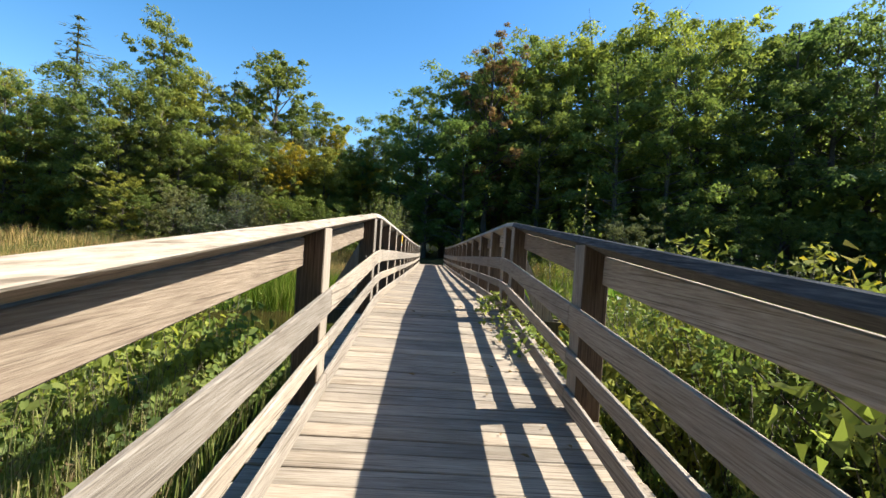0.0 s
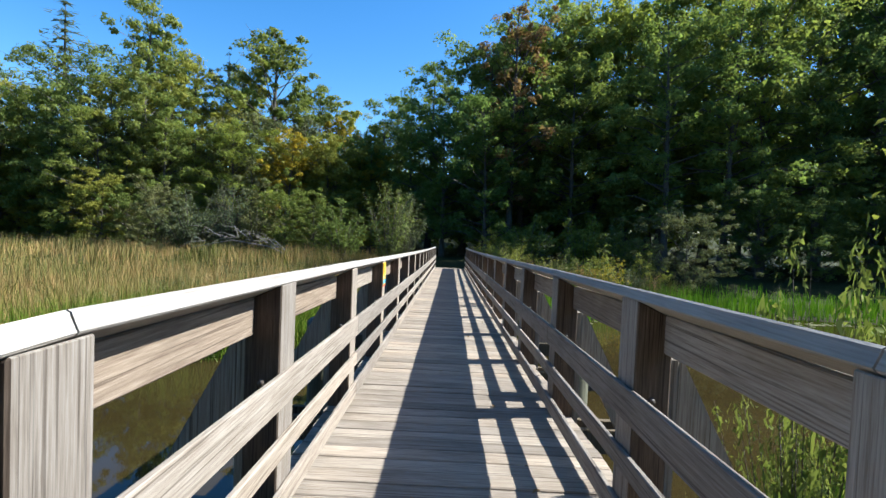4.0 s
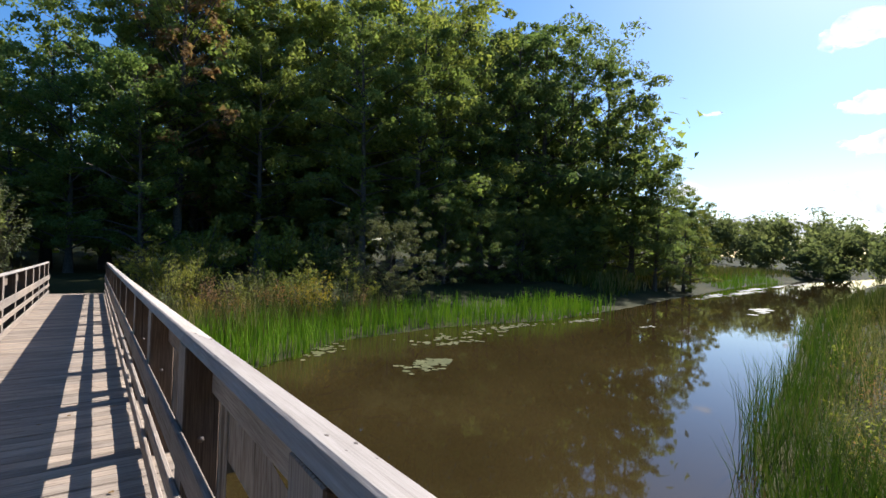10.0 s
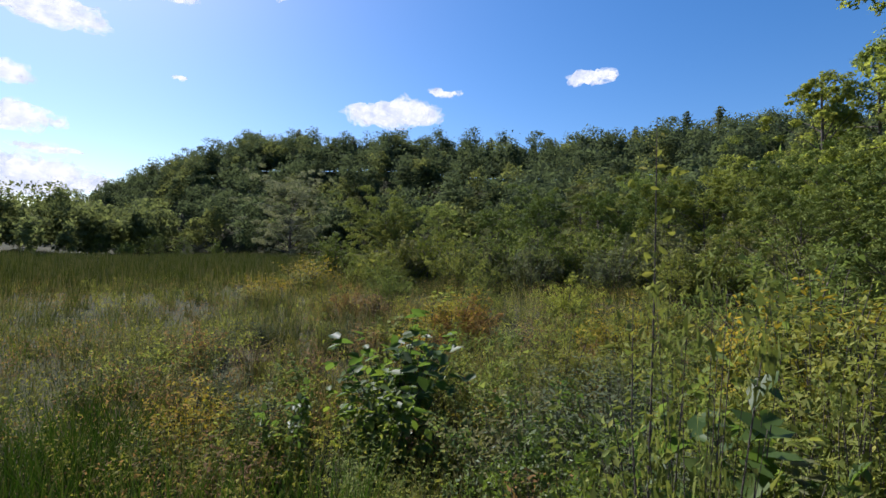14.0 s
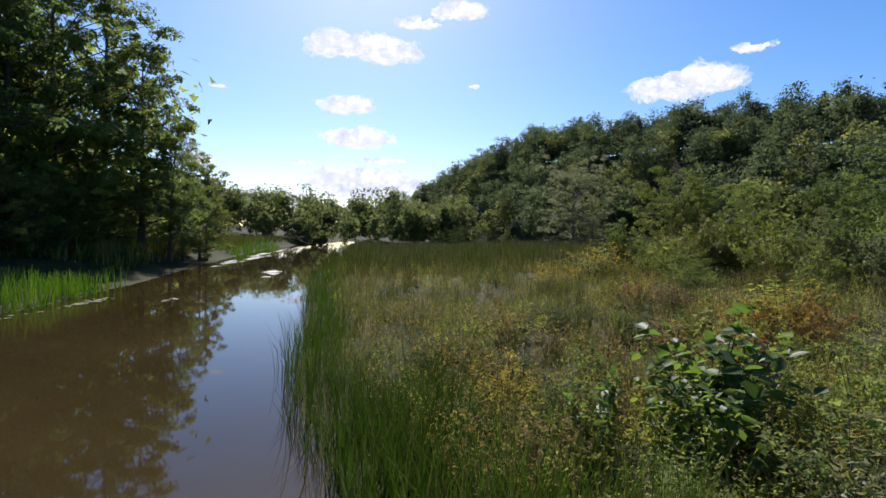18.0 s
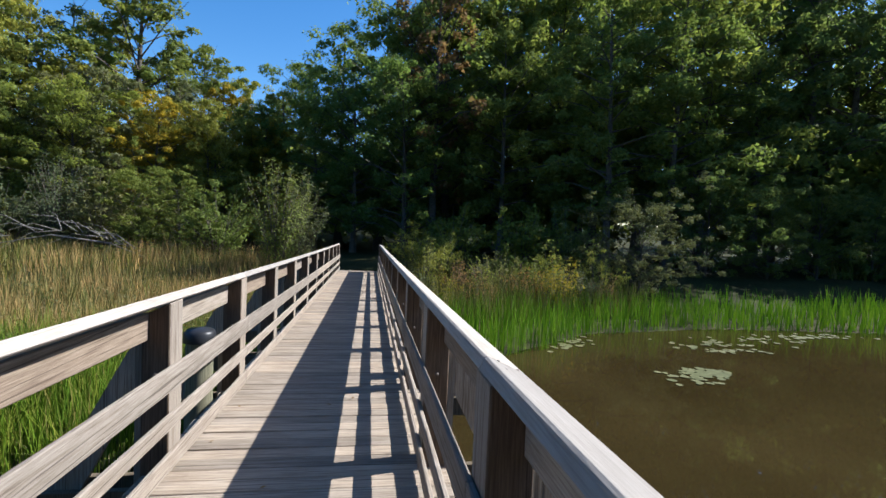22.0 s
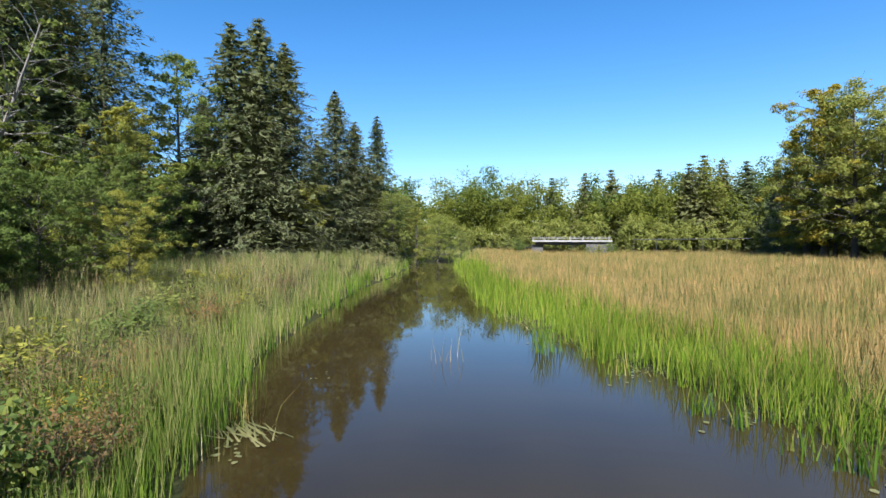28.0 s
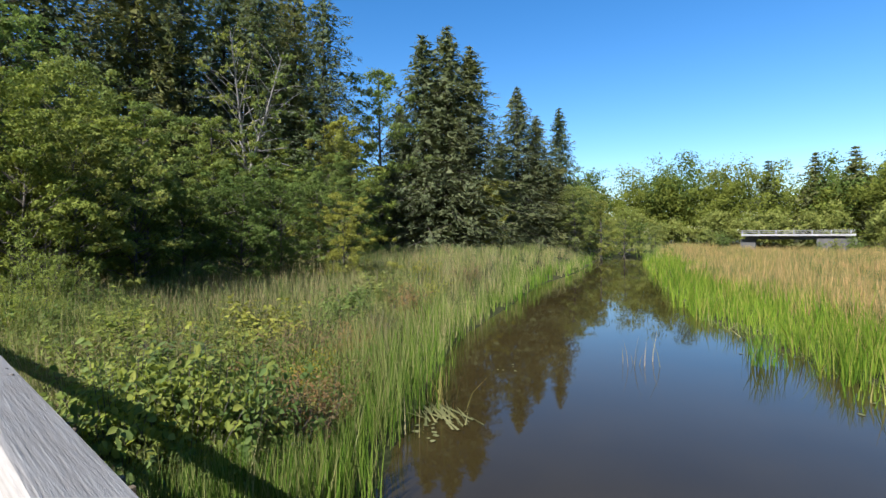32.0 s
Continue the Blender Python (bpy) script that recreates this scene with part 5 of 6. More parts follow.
for x, y, h, t, v, w in [(7.2, 27.1, 2.1, "y", 1, 1.3), (6.2, 27.6, 1.7, "r", 1, 1.4), (4.8, 27.9, 2.0, "l", 1, 1.3), (8.3, 27.4, 1.6, "w", 1, 1.4), (5.5, 28.6, 2.1, "w", 1, 1.3), (3.7, 28.6, 1.8, "r", 1, 1.4), (2.6, 29.3, 2.5, "l", 1, 1.0), (2.3, 27.6, 1.6, "w", 1, 1.3), (3.2, 26.8, 1.5, "y", 1, 1.3),
                         (9.4, 27.8, 1.5, "r", 1, 1.3), (4.2, 26.2, 1.4, "r", 1, 1.3), (6.9, 28.4, 2.2, "l", 0, 1.2)]:
    plant("bank_plant", FORB[v], x, y, h, 1.2, TINTS[t][0], f"{TINTS[t][1]} seeding weeds on the far bank", "plant", w * 0.85, stem=bark)
for x, y, h, w in [(-4.1, 5.0, 1.15, 1.0), (-4.6, 4.6, 1.2, 1.0), (-4.4, 4.1, 1.05, 1.1), (-5.3, 4.2, 1.1, 1.0), (-5.0, 3.5, 1.0, 1.1), (-6.4, 3.2, 1.0, 1.2), (-7.6, 1.8, 1.0, 1.3), (-9.5, 0.4, 1.0, 1.4)]:
    plant("dock_plant", FORB[1], x, y, h, 1.2, leaf_rust, "rust-brown seeding weeds on the bank of the pond", "plant", w, stem=bark)
for x, y, h, t, v, w in [(2.9, 3.6, 2.45, "l", 1, 0.8), (3.4, 3.0, 2.5, "y", 1, 0.8), (2.5, 4.5, 2.4, "l", 1, 0.7), (3.1, 4.1, 2.3, "y", 1, 0.7), (2.4, 2.9, 2.4, "l", 1, 0.7), (3.7, 2.3, 2.5, "y", 1, 0.8), (2.7, 5.1, 2.3, "l", 3, 1.0), (2.2, 5.6, 2.5, "l", 3, 0.9), (3.0, 3.2, 2.7, "l", 3, 1.0)]:
    forb(x, y, h, t, v, w)
# tall leafy shoots on the meadow bank
for az, d, h, t, v, w in [(-130, 5.6, 1.2, "k", 1, 1.2), (-122, 6.0, 1.4, "w", 1, 1.2), (-127, 5.2, 1.3, "w", 1, 1.2), (-132, 6.2, 1.3, "g", 1, 1.2), (-138, 5.0, 1.3, "w", 1, 1.2), (-147, 4.6, 1.7, "g", 2, 0.8),
                          (-151, 5.2, 1.8, "l", 2, 0.9), (-163, 5.5, 1.8, "g", 0, 1.2), (-143, 6.5, 1.4, "g", 0, 1.2), (-118, 8.5, 1.2, "l", 1, 1.3), (-100, 7.5, 1.1, "g", 1, 1.2), (-95, 9.5, 1.1, "w", 1, 1.2), (-104, 10.5, 1.1, "r", 1, 1.3),
                          (-111, 12, 1.1, "r", 1, 1.4), (-116, 11, 1.2, "y", 1, 1.3), (-124, 10, 1.2, "y", 1, 1.3), (-130, 12, 1.3, "r", 1, 1.4), (-136, 10, 1.3, "l", 1, 1.3), (-87, 12, 1.0, "l", 1, 1.2), (-91, 15, 1.0, "w", 1, 1.4), (-99, 16, 1.0, "w", 1, 1.5)]:
    x, y = at(az, d)
    forb(x, y, h, t, v, w)

# broad-leaved plants that stand out on the meadow bank
BIGLEAF = [make_shrub(2.0, 0.85, 17, 26, 0.17, 0.6, 0.2, 2, 0.006), make_shrub(2.0, 0.75, 13, 22, 0.2, 0.62, 0.15, 2, 0.006), make_shrub(2.3, 0.5, 5, 15, 0.24, 0.62, 0.1, 2, 0.004)]
for x, y, h, t, v, w in [(6.85, 6.5, 1.95, "b", 0, 1.5), (6.0, 7.0, 1.4, "b", 1, 1.15), (6.5, 7.1, 1.3, "b", 0, 1.2), (7.4, 6.1, 1.6, "b", 0, 1.2), (6.6, 8.0, 1.35, "b", 1, 0.8), (2.25, 6.4, 2.35, "b", 2, 1.2), (2.6, 6.0, 1.9, "b", 2, 1.2), (2.0, 5.6, 1.7, "b", 2, 1.1), (3.4, 3.4, 2.1, "g", 0, 1.2),
                         (10.8, 4.2, 1.25, "l", 1, 1.3), (11.4, 4.6, 1.0, "l", 0, 1.2), (9.4, 7.2, 1.0, "g", 0, 1.1), (13.2, 1.6, 1.5, "g", 0, 1.4)]:
    plant("broad_leaved_plant", BIGLEAF[v], x, y, h, 2.3 if v == 2 else 2.0, TINTS[t][0], f"{TINTS[t][1]} broad-leaved plant standing out of the meadow", "plant", w, stem=bark)
for x, y, h, t, v, w in [(9.7, 4.3, 1.15, "o", 1, 1.0), (10.1, 3.9, 0.95, "o", 0, 1.0), (9.2, 5.0, 0.9, "o", 1, 0.9), (11.9, 2.1, 1.7, "y", 1, 1.5), (12.4, 2.6, 1.4, "y", 1, 1.4), (7.6, 0.2, 1.9, "y", 1, 1.2), (8.2, 0.7, 1.6, "y", 1, 1.2), (23.5, 4.6, 1.5, "y", 1, 2.0), (22.6, 5.2, 1.2, "l", 1, 2.0),
                         (28.8, 1.2, 2.2, "y", 1, 2.2), (27.2, 1.9, 1.6, "l", 1, 2.2), (18.6, 3.6, 1.2, "y", 1, 1.8), (16.2, 2.4, 1.3, "r", 1, 1.8)]:
    forb(x, y, h, t, v, w)
herbs("meadow_seed_heads", "pale feathery seed heads over the grass", scatter(900, 5.5, 14, 8.0, 11.8, lambda x, y: (shore(x, y) > 0.4) & (field(x, y, 0.9, 3) > -0.1)), 0.75, 1.1, 0.026, 20, leaf_grey, 0.07, 0.35)
herbs("meadow_seed_heads", "pale feathery seed heads over the farther grass", scatter(800, 14, 30, 6.0, 13.5, lambda x, y: (shore(x, y) > 0.6) & rnear(x, y) & (field(x, y, 0.5, 3) > 0.0)), 0.8, 1.2, 0.04, 18, leaf_grey, 0.1, 0.35)

sapling = tagged(new("sapling"), "thin bare-stemmed sapling with a few leaves", "sapling")
sx, sy = 2.27, 7.3
sapling.matrix_basis = Matrix.Translation((sx, sy, float(land(sx, sy)) - 0.1))
top = 2.2 - float(land(sx, sy))
for dx, dy, f in ((0.03, 0.02, 1.0), (0.26, -0.14, 0.74), (-0.22, 0.1, 0.7), (0.12, 0.24, 0.62)):
    tip = np.array([dx, dy, top * f])
    V, Q = tube([(0, 0, 0), tip * np.array([0.5, 0.9, 0.4]), tip * np.array([0.7, 0.4, 0.75]), tip], [0.008, 0.007, 0.005, 0.002], 6)
    stem = part("stem", mesh_np("stem", V, Q, 4), bark, sapling)
    p = rng.uniform(0.3, 1.0, 80)[:, None] * tip + rng.normal(size=(80, 3)) * np.array([0.1, 0.1, 0.03])
    part("foliage", leaves(p, 0.06, 0.3, 0.5, 2), leaf_light, stem)
plant("bush", THICKET[1], 1.95, 7.4, 3.05, 2.5, leaf_light, "light green leafy bush pressed against the railing", "bush", 0.3)
forb(3.15, 6.95, 2.4, "l", 3, 0.7)
# shrubs that lean over the ramp's railing, with twigs creeping on to the deck
for x, y, h, t, v, w in [(1.95, 5.2, 2.1, "l", 1, 0.62), (1.9, 4.2, 2.0, "g", 1, 0.62), (1.95, 3.3, 2.1, "l", 0, 0.6), (1.9, 2.4, 1.9, "g", 1, 0.62), (2.0, 1.5, 2.0, "l", 1, 0.62), (2.6, 6.6, 1.8, "b", 1, 0.8), (3.2, 7.2, 1.6, "b", 1, 0.8), (2.0, 6.7, 1.55, "b", 1, 0.55), (2.7, 5.7, 1.75, "b", 1, 0.7), (3.6, 6.2, 1.5, "b", 1, 0.9), (1.7, 6.1, 1.7, "g", 1, 0.5), (2.6, 2.9, 2.2, "l", 1, 0.7), (1.95, 0.6, 1.8, "g", 0, 0.6)]:
    plant("bush", THICKET[v], x, y, h, 2.5, TINTS[t][0], f"{TINTS[t][1]} leafy shrub growing against the ramp", "bush", w)
for y0, run, side in [(3.3, 0.5, 0.13), (4.1, -0.4, 0.10), (4.7, 0.6, 0.22), (5.2, -0.35, 0.12), (5.9, 0.45, 0.16), (6.3, -0.3, 0.08), (4.4, 0.3, 0.3), (5.0, 0.45, 0.26), (5.45, 0.3, 0.2), (4.9, -0.5, 0.16), (3.8, 0.35, 0.2), (5.7, -0.3, 0.24)]:
    vine = tagged(new("creeping_twig"), "leafy green twig creeping over the kerb on to the deck", "vine", "creeping twigs")
    q = [np.array([0.95 - (0.2 + side) * f, y0 + run * f * f, deck_z(y0 + run * f * f) + 0.03 + 0.16 * math.sin(2.6 * f + 0.35) * (1 - 0.35 * f)]) for f in np.linspace(0, 1, 7)]
    V, Q = tube(q, [0.004] * 6 + [0.0015], 5)
    part("stem", mesh_np("stem", V, Q, 4), bark, vine)
    c = np.concatenate([np.array(q)[:, :]] * 6) + rng.normal(size=(42, 3)) * np.array([0.03, 0.05, 0.025])
    c[:, 2] = np.maximum(c[:, 2], [deck_z(v) + 0.02 for v in c[:, 1]])
    part("foliage", leaves(c, 0.055, 0.5, 0.6, 2), leaf_green, vine)

# ---- sign on a post ----
sign_y = POSTS[7]
sz = deck_z(sign_y)
sign = tagged(new("information_sign"), "narrow yellow information sign with a blue picture on a post", "sign")
sign.matrix_basis = Matrix.Translation((-0.7725, sign_y, sz))


def slab(y0, y1, z0, z1, x0, x1):
    bm = bmesh.new()
    box(bm, x0, x1, y0, y1, 0.4023 + 0.615 * z0, 0.4023 + 0.615 * z1, 0.0006)
    return bm


part("panel", slab(-0.096, 0.105, 0.615, 1.045, 0.0, 0.005), plain("sign_yellow", (0.70, 0.42, 0.03), 0.45, 0.12, 5), sign, "yellow painted panel")
ink = plain("sign_ink", (0.10, 0.08, 0.02), 0.6, 0.1)
for k, (z, w) in enumerate([(1.015, 0.05), (0.998, 0.055), (0.981, 0.04), (0.955, 0.056), (0.943, 0.058), (0.931, 0.055), (0.919, 0.05), (0.895, 0.057), (0.883, 0.056), (0.871, 0.058), (0.859, 0.045), (0.847, 0.03)]):
    part("text_line", slab(0.003 - w * 1.45, 0.003 + w * 1.45 * (1 if k % 4 else 0.8), z, z + (0.007 if k < 3 else 0.004), 0.005, 0.0056), ink, sign)
part("picture", slab(-0.09, 0.098, 0.665, 0.735, 0.005, 0.0058), plain("sign_blue", (0.03, 0.35, 0.55), 0.45, 0.25, 30), sign, "bright blue picture")
for y0, z0 in ((-0.06, 0.765), (0.05, 0.785), (-0.04, 0.69)):
    part("white_patch", slab(y0, y0 + 0.036, z0, z0 + 0.03, 0.0058, 0.0064), plain("sign_white", (0.8, 0.8, 0.76), 0.5, 0.08), sign)
for y0 in (-0.012, 0.012, 0.075):
    part("dark_shape", slab(y0, y0 + 0.012, 0.733, 0.752, 0.0058, 0.0064), plain("sign_maroon", (0.16, 0.03, 0.03), 0.5, 0.1), sign)
part("red_strip", slab(-0.098, 0.107, 0.612, 0.64, 0.0058, 0.0068), plain("sign_red", (0.62, 0.03, 0.035), 0.45, 0.12), sign, "red strip along the bottom")

# ---- floating plants ----
pad_mat = leaf("floating_leaves", [(0.0, (0.07, 0.08, 0.026)), (0.6, (0.12, 0.122, 0.045)), (1.0, (0.19, 0.178, 0.08))], 0.05, 0.5, 0.35)


def pads(name, label, centres, r0, r1):
    """Flat round-edged leaves on the water, in one object."""
    V, F = [], []
    for x, y in centres:
        r, a0, h = rng.uniform(r0, r1), rng.uniform(0, 6.28), WATER + rng.uniform(0.008, 0.02)
        o = len(V)
        for k in range(8):
            q = r * rng.uniform(0.75, 1.1)
            V.append((x + q * math.cos(a0 + k * 0.785), y + q * math.sin(a0 + k * 0.785), h + rng.uniform(-0.004, 0.006)))
        F.append(tuple(range(o, o + 8)))
    return tagged(part(name, mesh_np(name, V, F, 8), pad_mat), label, "water plants", kind="stuff")


def blob(x, y, rx, ry, n, turn=0.0):
    p = rng.normal(size=(n, 2)) * 0.5 * np.array([rx, ry])
    c, s = math.cos(turn), math.sin(turn)
    return [(x + a * c - b * s, y + a * s + b * c) for a, b in p]


pads("lily_pads", "pale floating mat of pond weed", blob(7.9, 20.1, 0.75, 0.4, 110, 0.4) + blob(8.5, 20.2, 0.4, 0.2, 40), 0.05, 0.11)
spots = blob(10.4, 23.0, 1.5, 0.6, 30, 0.1) + blob(12.5, 23.6, 1.8, 0.6, 28) + blob(15, 24.0, 1.5, 0.4, 34) + blob(19.9, 24.0, 1.4, 0.3, 40) + blob(10.5, 22.2, 1.0, 0.25, 26) + blob(6.2, 23.1, 1.0, 0.4, 36, 0.8) + blob(21.3, 21.5, 0.7, 0.2, 12)
pads("lily_pads", "scattered pale lily pads along the far bank", spots, 0.055, 0.125)
spots = []
for x, y, rx, n, tn in [(44, 29.5, 5, 20, 0.25), (53, 30.5, 6, 34, 0.15), (36, 22.5, 3, 14, 0.3), (62, 33, 6, 30, 0.2), (75, 35, 7, 30, 0.2), (90, 37, 8, 30, 0.2)]:
    spots += blob(x, y, rx, 0.45, n, tn)
pads("floating_weed", "bands of pale floating weed on the open water", spots, 0.2, 0.5)
spots = []
for x, y, rx, n in [(-8.6, 14.3, 1.4, 22), (-10.6, 13.0, 1.3, 22), (-6.2, 15.0, 1.2, 12), (-12.5, 11.2, 1.2, 18), (-10.2, 4.2, 0.25, 5), (-15.5, 9.0, 1.2, 16), (-6.4, 5.2, 0.5, 14)]:
    spots += blob(x, y, rx, 0.35, n, -0.6)
pads("floating_leaves", "small floating leaves at the edge of the reeds", spots, 0.025, 0.06)

TUFTS = [(-14.2, 8.8, 0.45, 60, 1.1), (-10.2, 12.0, 0.3, 34, 0.75), (-9.7, 12.5, 0.22, 24, 0.7), (-8.4, 13.6, 0.3, 34, 0.8), (-8.9, 13.1, 0.2, 20, 0.6), (-15.4, 8.4, 0.2, 10, 0.8), (-6.6, 15.1, 0.35, 34, 0.8), (-12.4, 10.6, 0.4, 26, 0.6), (-7.9, 14.4, 0.2, 16, 0.9)]
for x, y, r, n, h in TUFTS:
    base = np.concatenate([rng.normal(size=(n, 2)) * r * 0.5 + np.array([x, y]), np.full((n, 1), WATER - 0.15)], 1)
    V, Q = blades(base, rng.uniform(0.6, 1.1, n) * h, 0.03, 0.16, 2)
    tagged(part("reed_tuft", mesh_np("reed_tuft", V, Q, 4), reed_green), "small green tuft of reeds standing in the pond", "reeds", "reed tufts in the pond")
for x, y, n, mt, lb in [(-12.3, 6.5, 12, reed_brown, "thin dry stalks standing in the pond"), (-7.4, 4.5, 26, reed_brown, "dry reed stalks at the edge of the pond")]:
    base = np.concatenate([rng.normal(size=(n, 2)) * 0.22 + np.array([x, y]), np.full((n, 1), WATER - 0.15)], 1)
    V, Q = blades(base, rng.uniform(0.35, 1.0, n), 0.016, 0.3, 2)
    tagged(part("reed_tuft", mesh_np("reed_tuft", V, Q, 4), mt), lb, "reeds")
n = 46
base = np.stack([rng.normal(size=n) * 0.16 - 6.9, rng.normal(size=n) * 0.3 + 5.2, np.full(n, WATER + 0.03)], 1)
V, Q = blades(base, rng.uniform(0.3, 0.8, n), 0.05, 0.0, 1)
V = V.reshape(n, 4, 3)
for k in range(n):
    a = rng.normal() * 0.35 + 2.6
    up = V[k, 2:, 2] - V[k, :2, 2]
    V[k, 2:, 0] += up * math.sin(a) * -1.0
    V[k, 2:, 1] += up * math.cos(a) * 1.0
    V[k, 2:, 2] = V[k, :2, 2] + 0.05
tagged(part("reed_mat", mesh_np("reed_mat", V.reshape(-1, 3), Q, 4), pad_mat), "bent pale reeds lying on the water", "reeds")

# ---- leaves blown on to the deck ----
n = 60
fy = np.concatenate([rng.uniform(-1.5, 7.5, 40), rng.uniform(7.5, 16, 20)])
fx = np.concatenate([rng.uniform(0.25, 0.68, 30), rng.uniform(-0.68, 0.6, 30)])
tagged(part("fallen_leaves", leaves(np.stack([fx, fy, [deck_z(v) + 0.014 for v in fy]], 1), 0.045, 6.0, 0.5, 2), leaf_rust), "small dry brown leaves lying on the deck", "leaves", kind="stuff")

# ---- fallen dead tree at the edge of the wood ----
dead = tagged(new("dead_tree"), "fallen dead tree with bare grey branches", "dead tree")
dead.matrix_basis = Matrix.Translation((-9.6, 32.6, float(land(-9.6, 32.6)) - 1.0))
V, Q = tube([(0.6, 0.8, 0.9), (-1.0, 0.2, 1.7), (-3.0, -0.3, 2.0), (-5.2, -0.6, 1.5)], [0.05, 0.04, 0.028, 0.012], 7)
part("trunk", mesh_np("trunk", V, Q, 4), dead_bark, dead)
for k in range(22):
    s = rng.uniform(0, 1)
    a = np.array([0.3 - 5.2 * s, 0.4 - 0.9 * s, 1.3 + 0.9 * math.sin(s * 2.6)])
    d = np.array([rng.uniform(-1.9, -0.3), rng.uniform(-1.2, 0.5), rng.uniform(-0.9, 0.9)])
    V, Q = tube([a, a + d * 0.5 + np.array([0, 0, 0.28]), a + d], [0.02, 0.012, 0.005], 5)
    part("branch", mesh_np("branch", V, Q, 4), dead_bark, dead)

# ---- road bridge beyond the marsh ----
concrete = plain("weathered_concrete", (0.30, 0.285, 0.26), 0.85, 0.2, 1.5)
steel = plain("galvanised_steel", (0.07, 0.072, 0.072), 0.8, 0.12, 3, 0.1)
road = tagged(new("road_bridge"), "low concrete road bridge with pale parapet across the stream", "road bridge")


def piece(name, a, c, w, h, material, parent, label=""):
    return part(name, beam(a, c, w, h, 0.02), material, parent, label)


# darker copy of the concrete: the shade under the deck put into its colour
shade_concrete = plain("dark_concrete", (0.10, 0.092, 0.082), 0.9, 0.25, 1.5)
piece("girder", (-99.5, -3.6, 0.72), (-100.4, 10.6, 0.62), 1.6, 0.55, shade_concrete, road, "girder painted dark for the shade under the deck")
piece("deck", (-99.2, -4.1, 1.22), (-100.4, 11.0, 1.08), 3.0, 0.34, concrete, road)
for z in (1.58, 1.86):
    piece("parapet_rail", (-97.8, -4.1, z + 0.1), (-99.0, 11.0, z - 0.03), 0.16, 0.08, concrete, road)
for k in range(7):
    y = -3.9 + k * 2.4
    piece("parapet_post", (-97.85 - (y + 4.1) * 0.08, y, 1.3), (-97.85 - (y + 4.1) * 0.08, y, 1.9), 0.14, 0.16, concrete, road)
for y, w in ((-4.4, 2.2), (6.2, 5.0)):
    piece("abutment", (-100.2, y, -1.4), (-100.4, y + w, -1.4), 2.6, 3.8, shade_concrete, road, "abutment painted dark for the shade under the deck")
for y, h, t in [(-6.5, 3.4, "g"), (-9, 4.0, "l"), (8.6, 2.4, "l"), (11.0, 2.9, "g"), (13.6, 2.6, "l"), (6.8, 1.9, "g")]:
    plant("bush", FAR_BUSH[0 if h > 2.8 else 1], -96.5, y, h, 5, TINTS[t][0], f"{TINTS[t][1]} bush beside the road bridge", "bush", 1.0)
guard = tagged(new("guard_rail"), "grey steel guard rail along the road", "guard rail")
for k in range(6):
    a, c = (-99.4 - 0.4 * k, 15 + 4.0 * k, 1.35), (-99.8 - 0.4 * k, 18.98 + 4.0 * k, 1.35)
    piece("rail", a, c, 0.05, 0.13, steel, guard)
    piece("post", (a[0] - 0.1, a[1], float(land(a[0], a[1])) - 0.1), (a[0] - 0.1, a[1], 1.38), 0.1, 0.08, steel, guard)

# ---- clouds ----
m_cloud, n, l, b = mat("cloud", 1.0, 0.0)
# emission stands in for scattered sunlight, its grey-blue mottling for shade
em = n.new("ShaderNodeEmission")
tc = noise_node(n, l, 0.02, 6, n.new("ShaderNodeTexCoord").outputs["Object"])
rc = ramp(n, [(0.35, (0.62, 0.68, 0.78)), (0.6, (1, 1, 1))])
l.new(tc.outputs["Fac"], rc.inputs[0])
l.new(rc.outputs[0], em.inputs["Color"])
em.inputs["Strength"].default_value = 0.62
clear_air = n.new("ShaderNodeBsdfTransparent")
wisp = noise_node(n, l, 0.035, 7, n.new("ShaderNodeTexCoord").outputs["Object"], None, 0.7)
wr = ramp(n, [(0.34, (0, 0, 0)), (0.6, (1, 1, 1))])
l.new(wisp.outputs["Fac"], wr.inputs[0])
mx = n.new("ShaderNodeMixShader")
off = n.new("ShaderNodeVectorMath")
off.operation = "SUBTRACT"
off.inputs[1].default_value = (0.5, 0.5, 0.5)
l.new(n.new("ShaderNodeTexCoord").outputs["Generated"], off.inputs[0])
dist = n.new("ShaderNodeVectorMath")
dist.operation = "LENGTH"
l.new(off.outputs[0], dist.inputs[0])
frayed = n.new("ShaderNodeMath")
frayed.operation = "MULTIPLY_ADD"
frayed.inputs[1].default_value = 0.75
l.new(noise_node(n, l, 0.05, 8, n.new("ShaderNodeTexCoord").outputs["Object"], None, 0.65).outputs["Fac"], frayed.inputs[0])
l.new(dist.outputs["Value"], frayed.inputs[2])
thin = ramp(n, [(0.62, (1, 1, 1)), (0.94, (0, 0, 0))])
l.new(frayed.outputs[0], thin.inputs[0])
both = n.new("ShaderNodeMath")
both.operation = "MULTIPLY"
l.new(wr.outputs[0], both.inputs[0])
l.new(thin.outputs[0], both.inputs[1])
l.new(both.outputs[0], mx.inputs[0])
l.new(clear_air.outputs[0], mx.inputs[1])
l.new(em.outputs[0], mx.inputs[2])
l.new(mx.outputs[0], n["Material Output"].inputs[0])
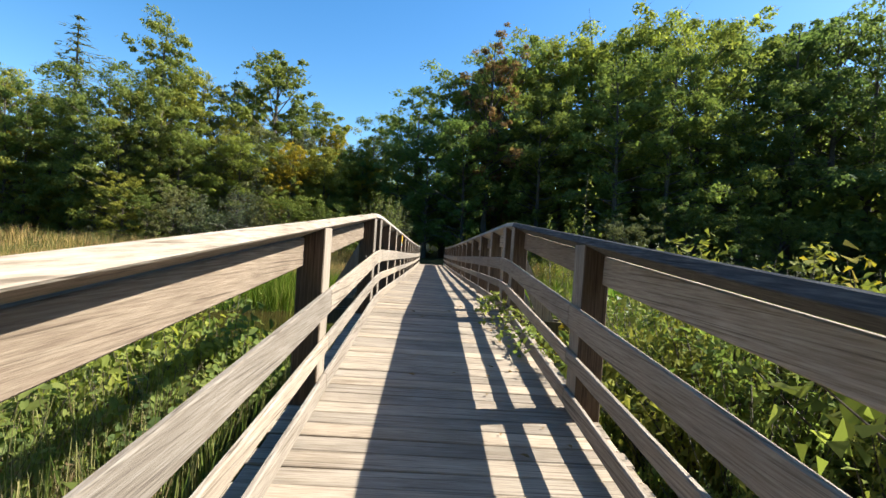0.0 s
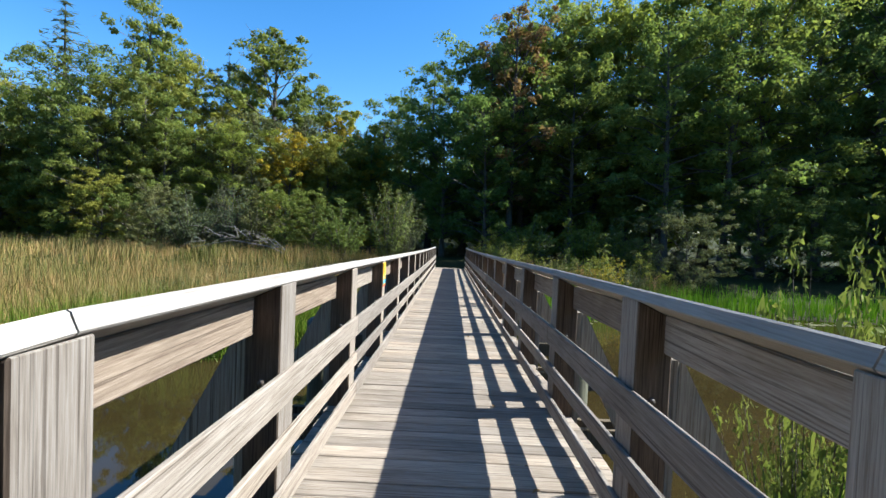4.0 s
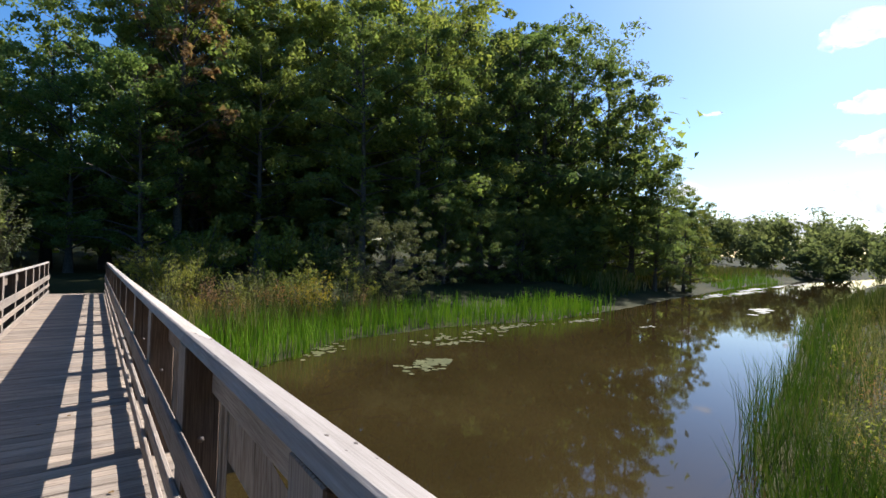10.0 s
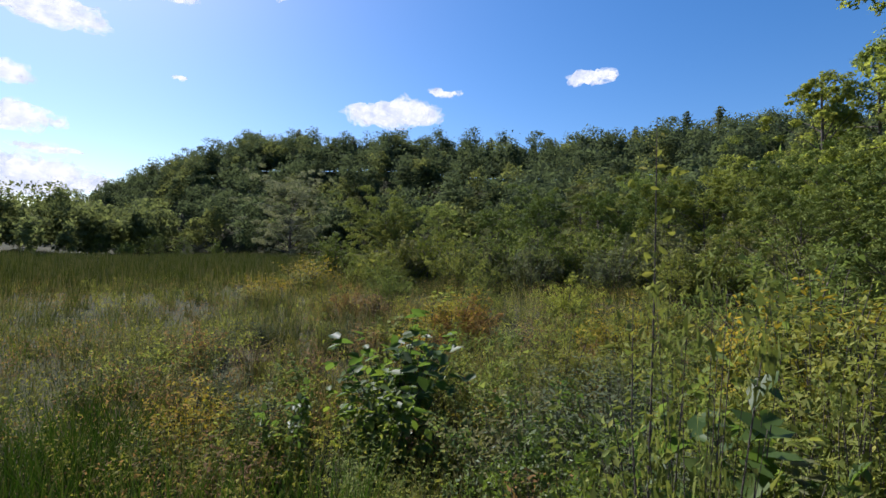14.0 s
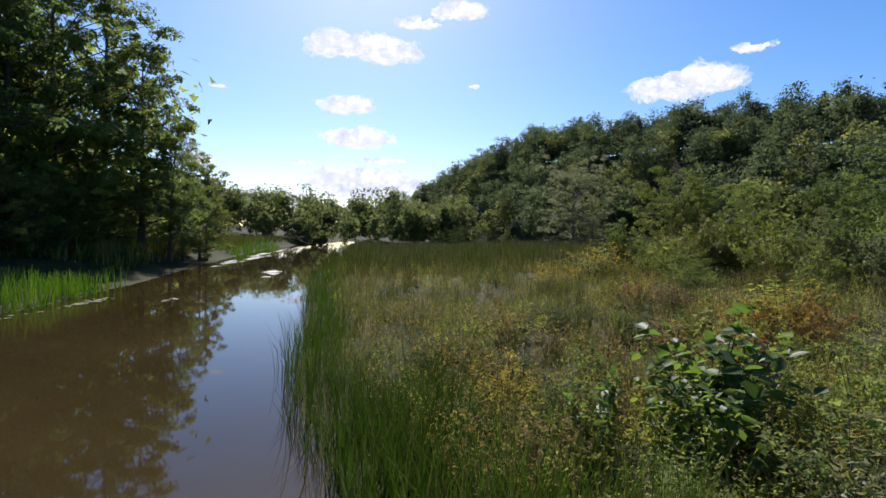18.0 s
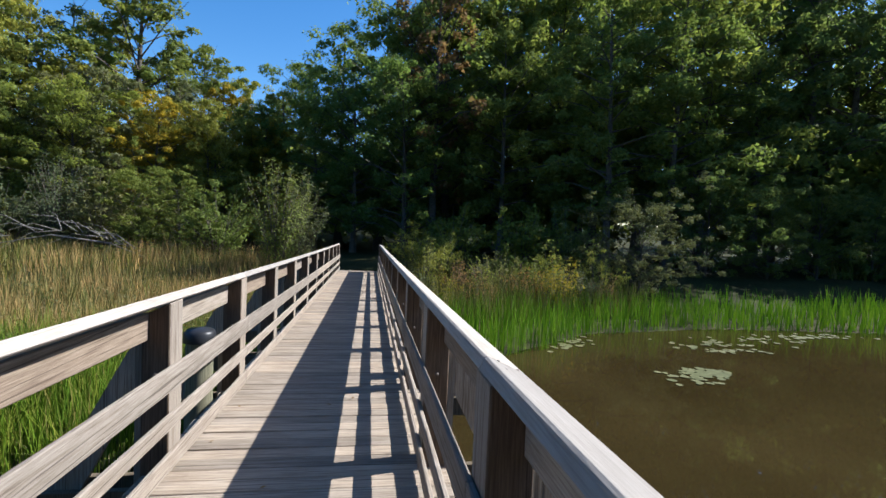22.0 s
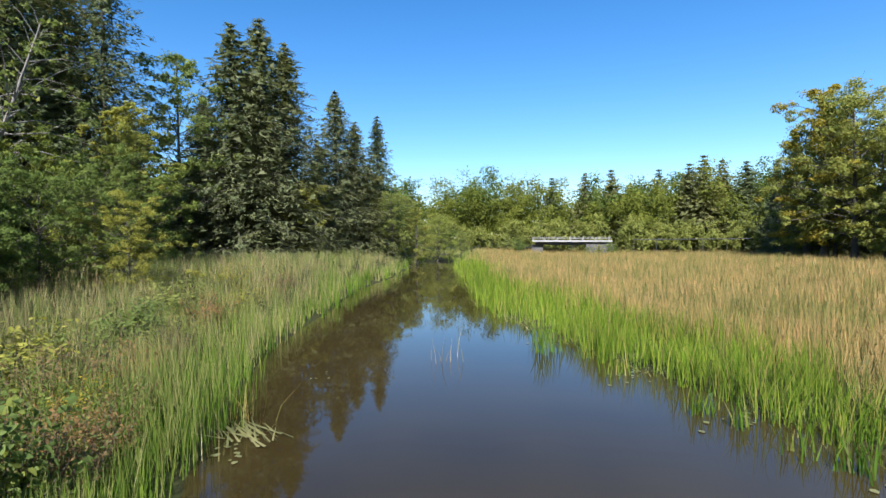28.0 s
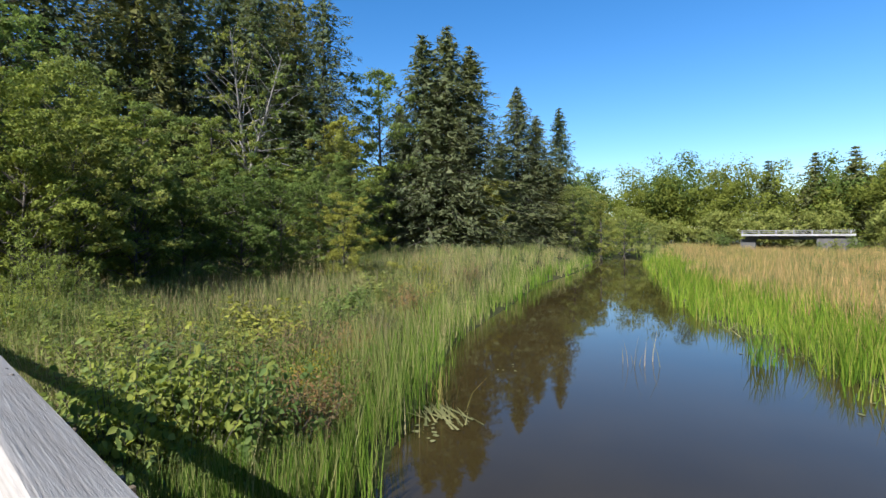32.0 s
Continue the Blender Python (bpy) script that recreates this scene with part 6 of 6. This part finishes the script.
CLOUDS = [(78.7, 20.3, 7.4, 2.1), (90.2, 24.5, 3.2, 1.3), (97.2, 27.2, 6.2, 1.5), (77.5, 14.3, 3.6, 1.3), (78.9, 10.8, 5.0, 1.5), (79.2, 5.7, 8.1, 2.6), (81.7, 8.4, 3.2, 0.6), (114.4, 16.1, 6.1, 2.2),
          (120.5, 18.8, 2.2, 0.7), (137.7, 20.2, 2.9, 1.3), (85.2, 23.3, 3.1, 0.8), (61.6, 7.1, 1.9, 1.3), (72.5, 7.7, 2.1, 0.5), (69, 3.5, 6, 1.6), (89, 3.4, 5, 1.4), (64, 15, 1.0, 0.4), (92, 17, 0.8, 0.4)]
R = 2200.0
for az, el, hw, hh in CLOUDS:
    bm = bmesh.new()
    w, h = R * radians(hw), R * radians(hh)
    k = int(10 + hw * 5)
    for i in range(k):
        f = rng.uniform(-1, 1)
        r = h * rng.uniform(0.28, 0.62) * (1.08 - 0.75 * f * f)
        mt = Matrix.Translation((f * w * 0.9, rng.normal() * h * 0.4, rng.uniform(-0.35, 0.45) * h * (1 - 0.6 * f * f) + 0.1 * r)) @ Matrix.Diagonal((rng.uniform(1.0, 2.2), 1.2, rng.uniform(0.55, 0.95), 1))
        vs = bmesh.ops.create_icosphere(bm, subdivisions=2, radius=r, matrix=mt)["verts"]
        for v in vs:
            q = v.co / (h * 0.5)
            v.co += Vector((noise.noise(q * 1.7), noise.noise(q * 1.7 + Vector((9, 0, 0))), noise.noise(q * 1.7 + Vector((0, 9, 0))))) * r * 0.75
            q = v.co / (h * 0.16)
            v.co += Vector((noise.noise(q), noise.noise(q + Vector((5, 0, 0))), noise.noise(q + Vector((0, 5, 0))))) * r * 0.3
    me = bpy.data.meshes.new("cloud")
    bm.to_mesh(me)
    bm.free()
    me.polygons.foreach_set("use_smooth", [True] * len(me.polygons))
    ob = part("cloud", me, m_cloud)
    a, e = radians(az * TURN), radians(el)
    ob.matrix_basis = Matrix.Translation((R * math.sin(a) * math.cos(e), 9.5 + R * math.cos(a) * math.cos(e), 1.4 + R * math.sin(e))) @ Matrix.Rotation(-a, 4, "Z")
    tagged(ob, "small white fair-weather cloud", "cloud", "clouds", "structure")
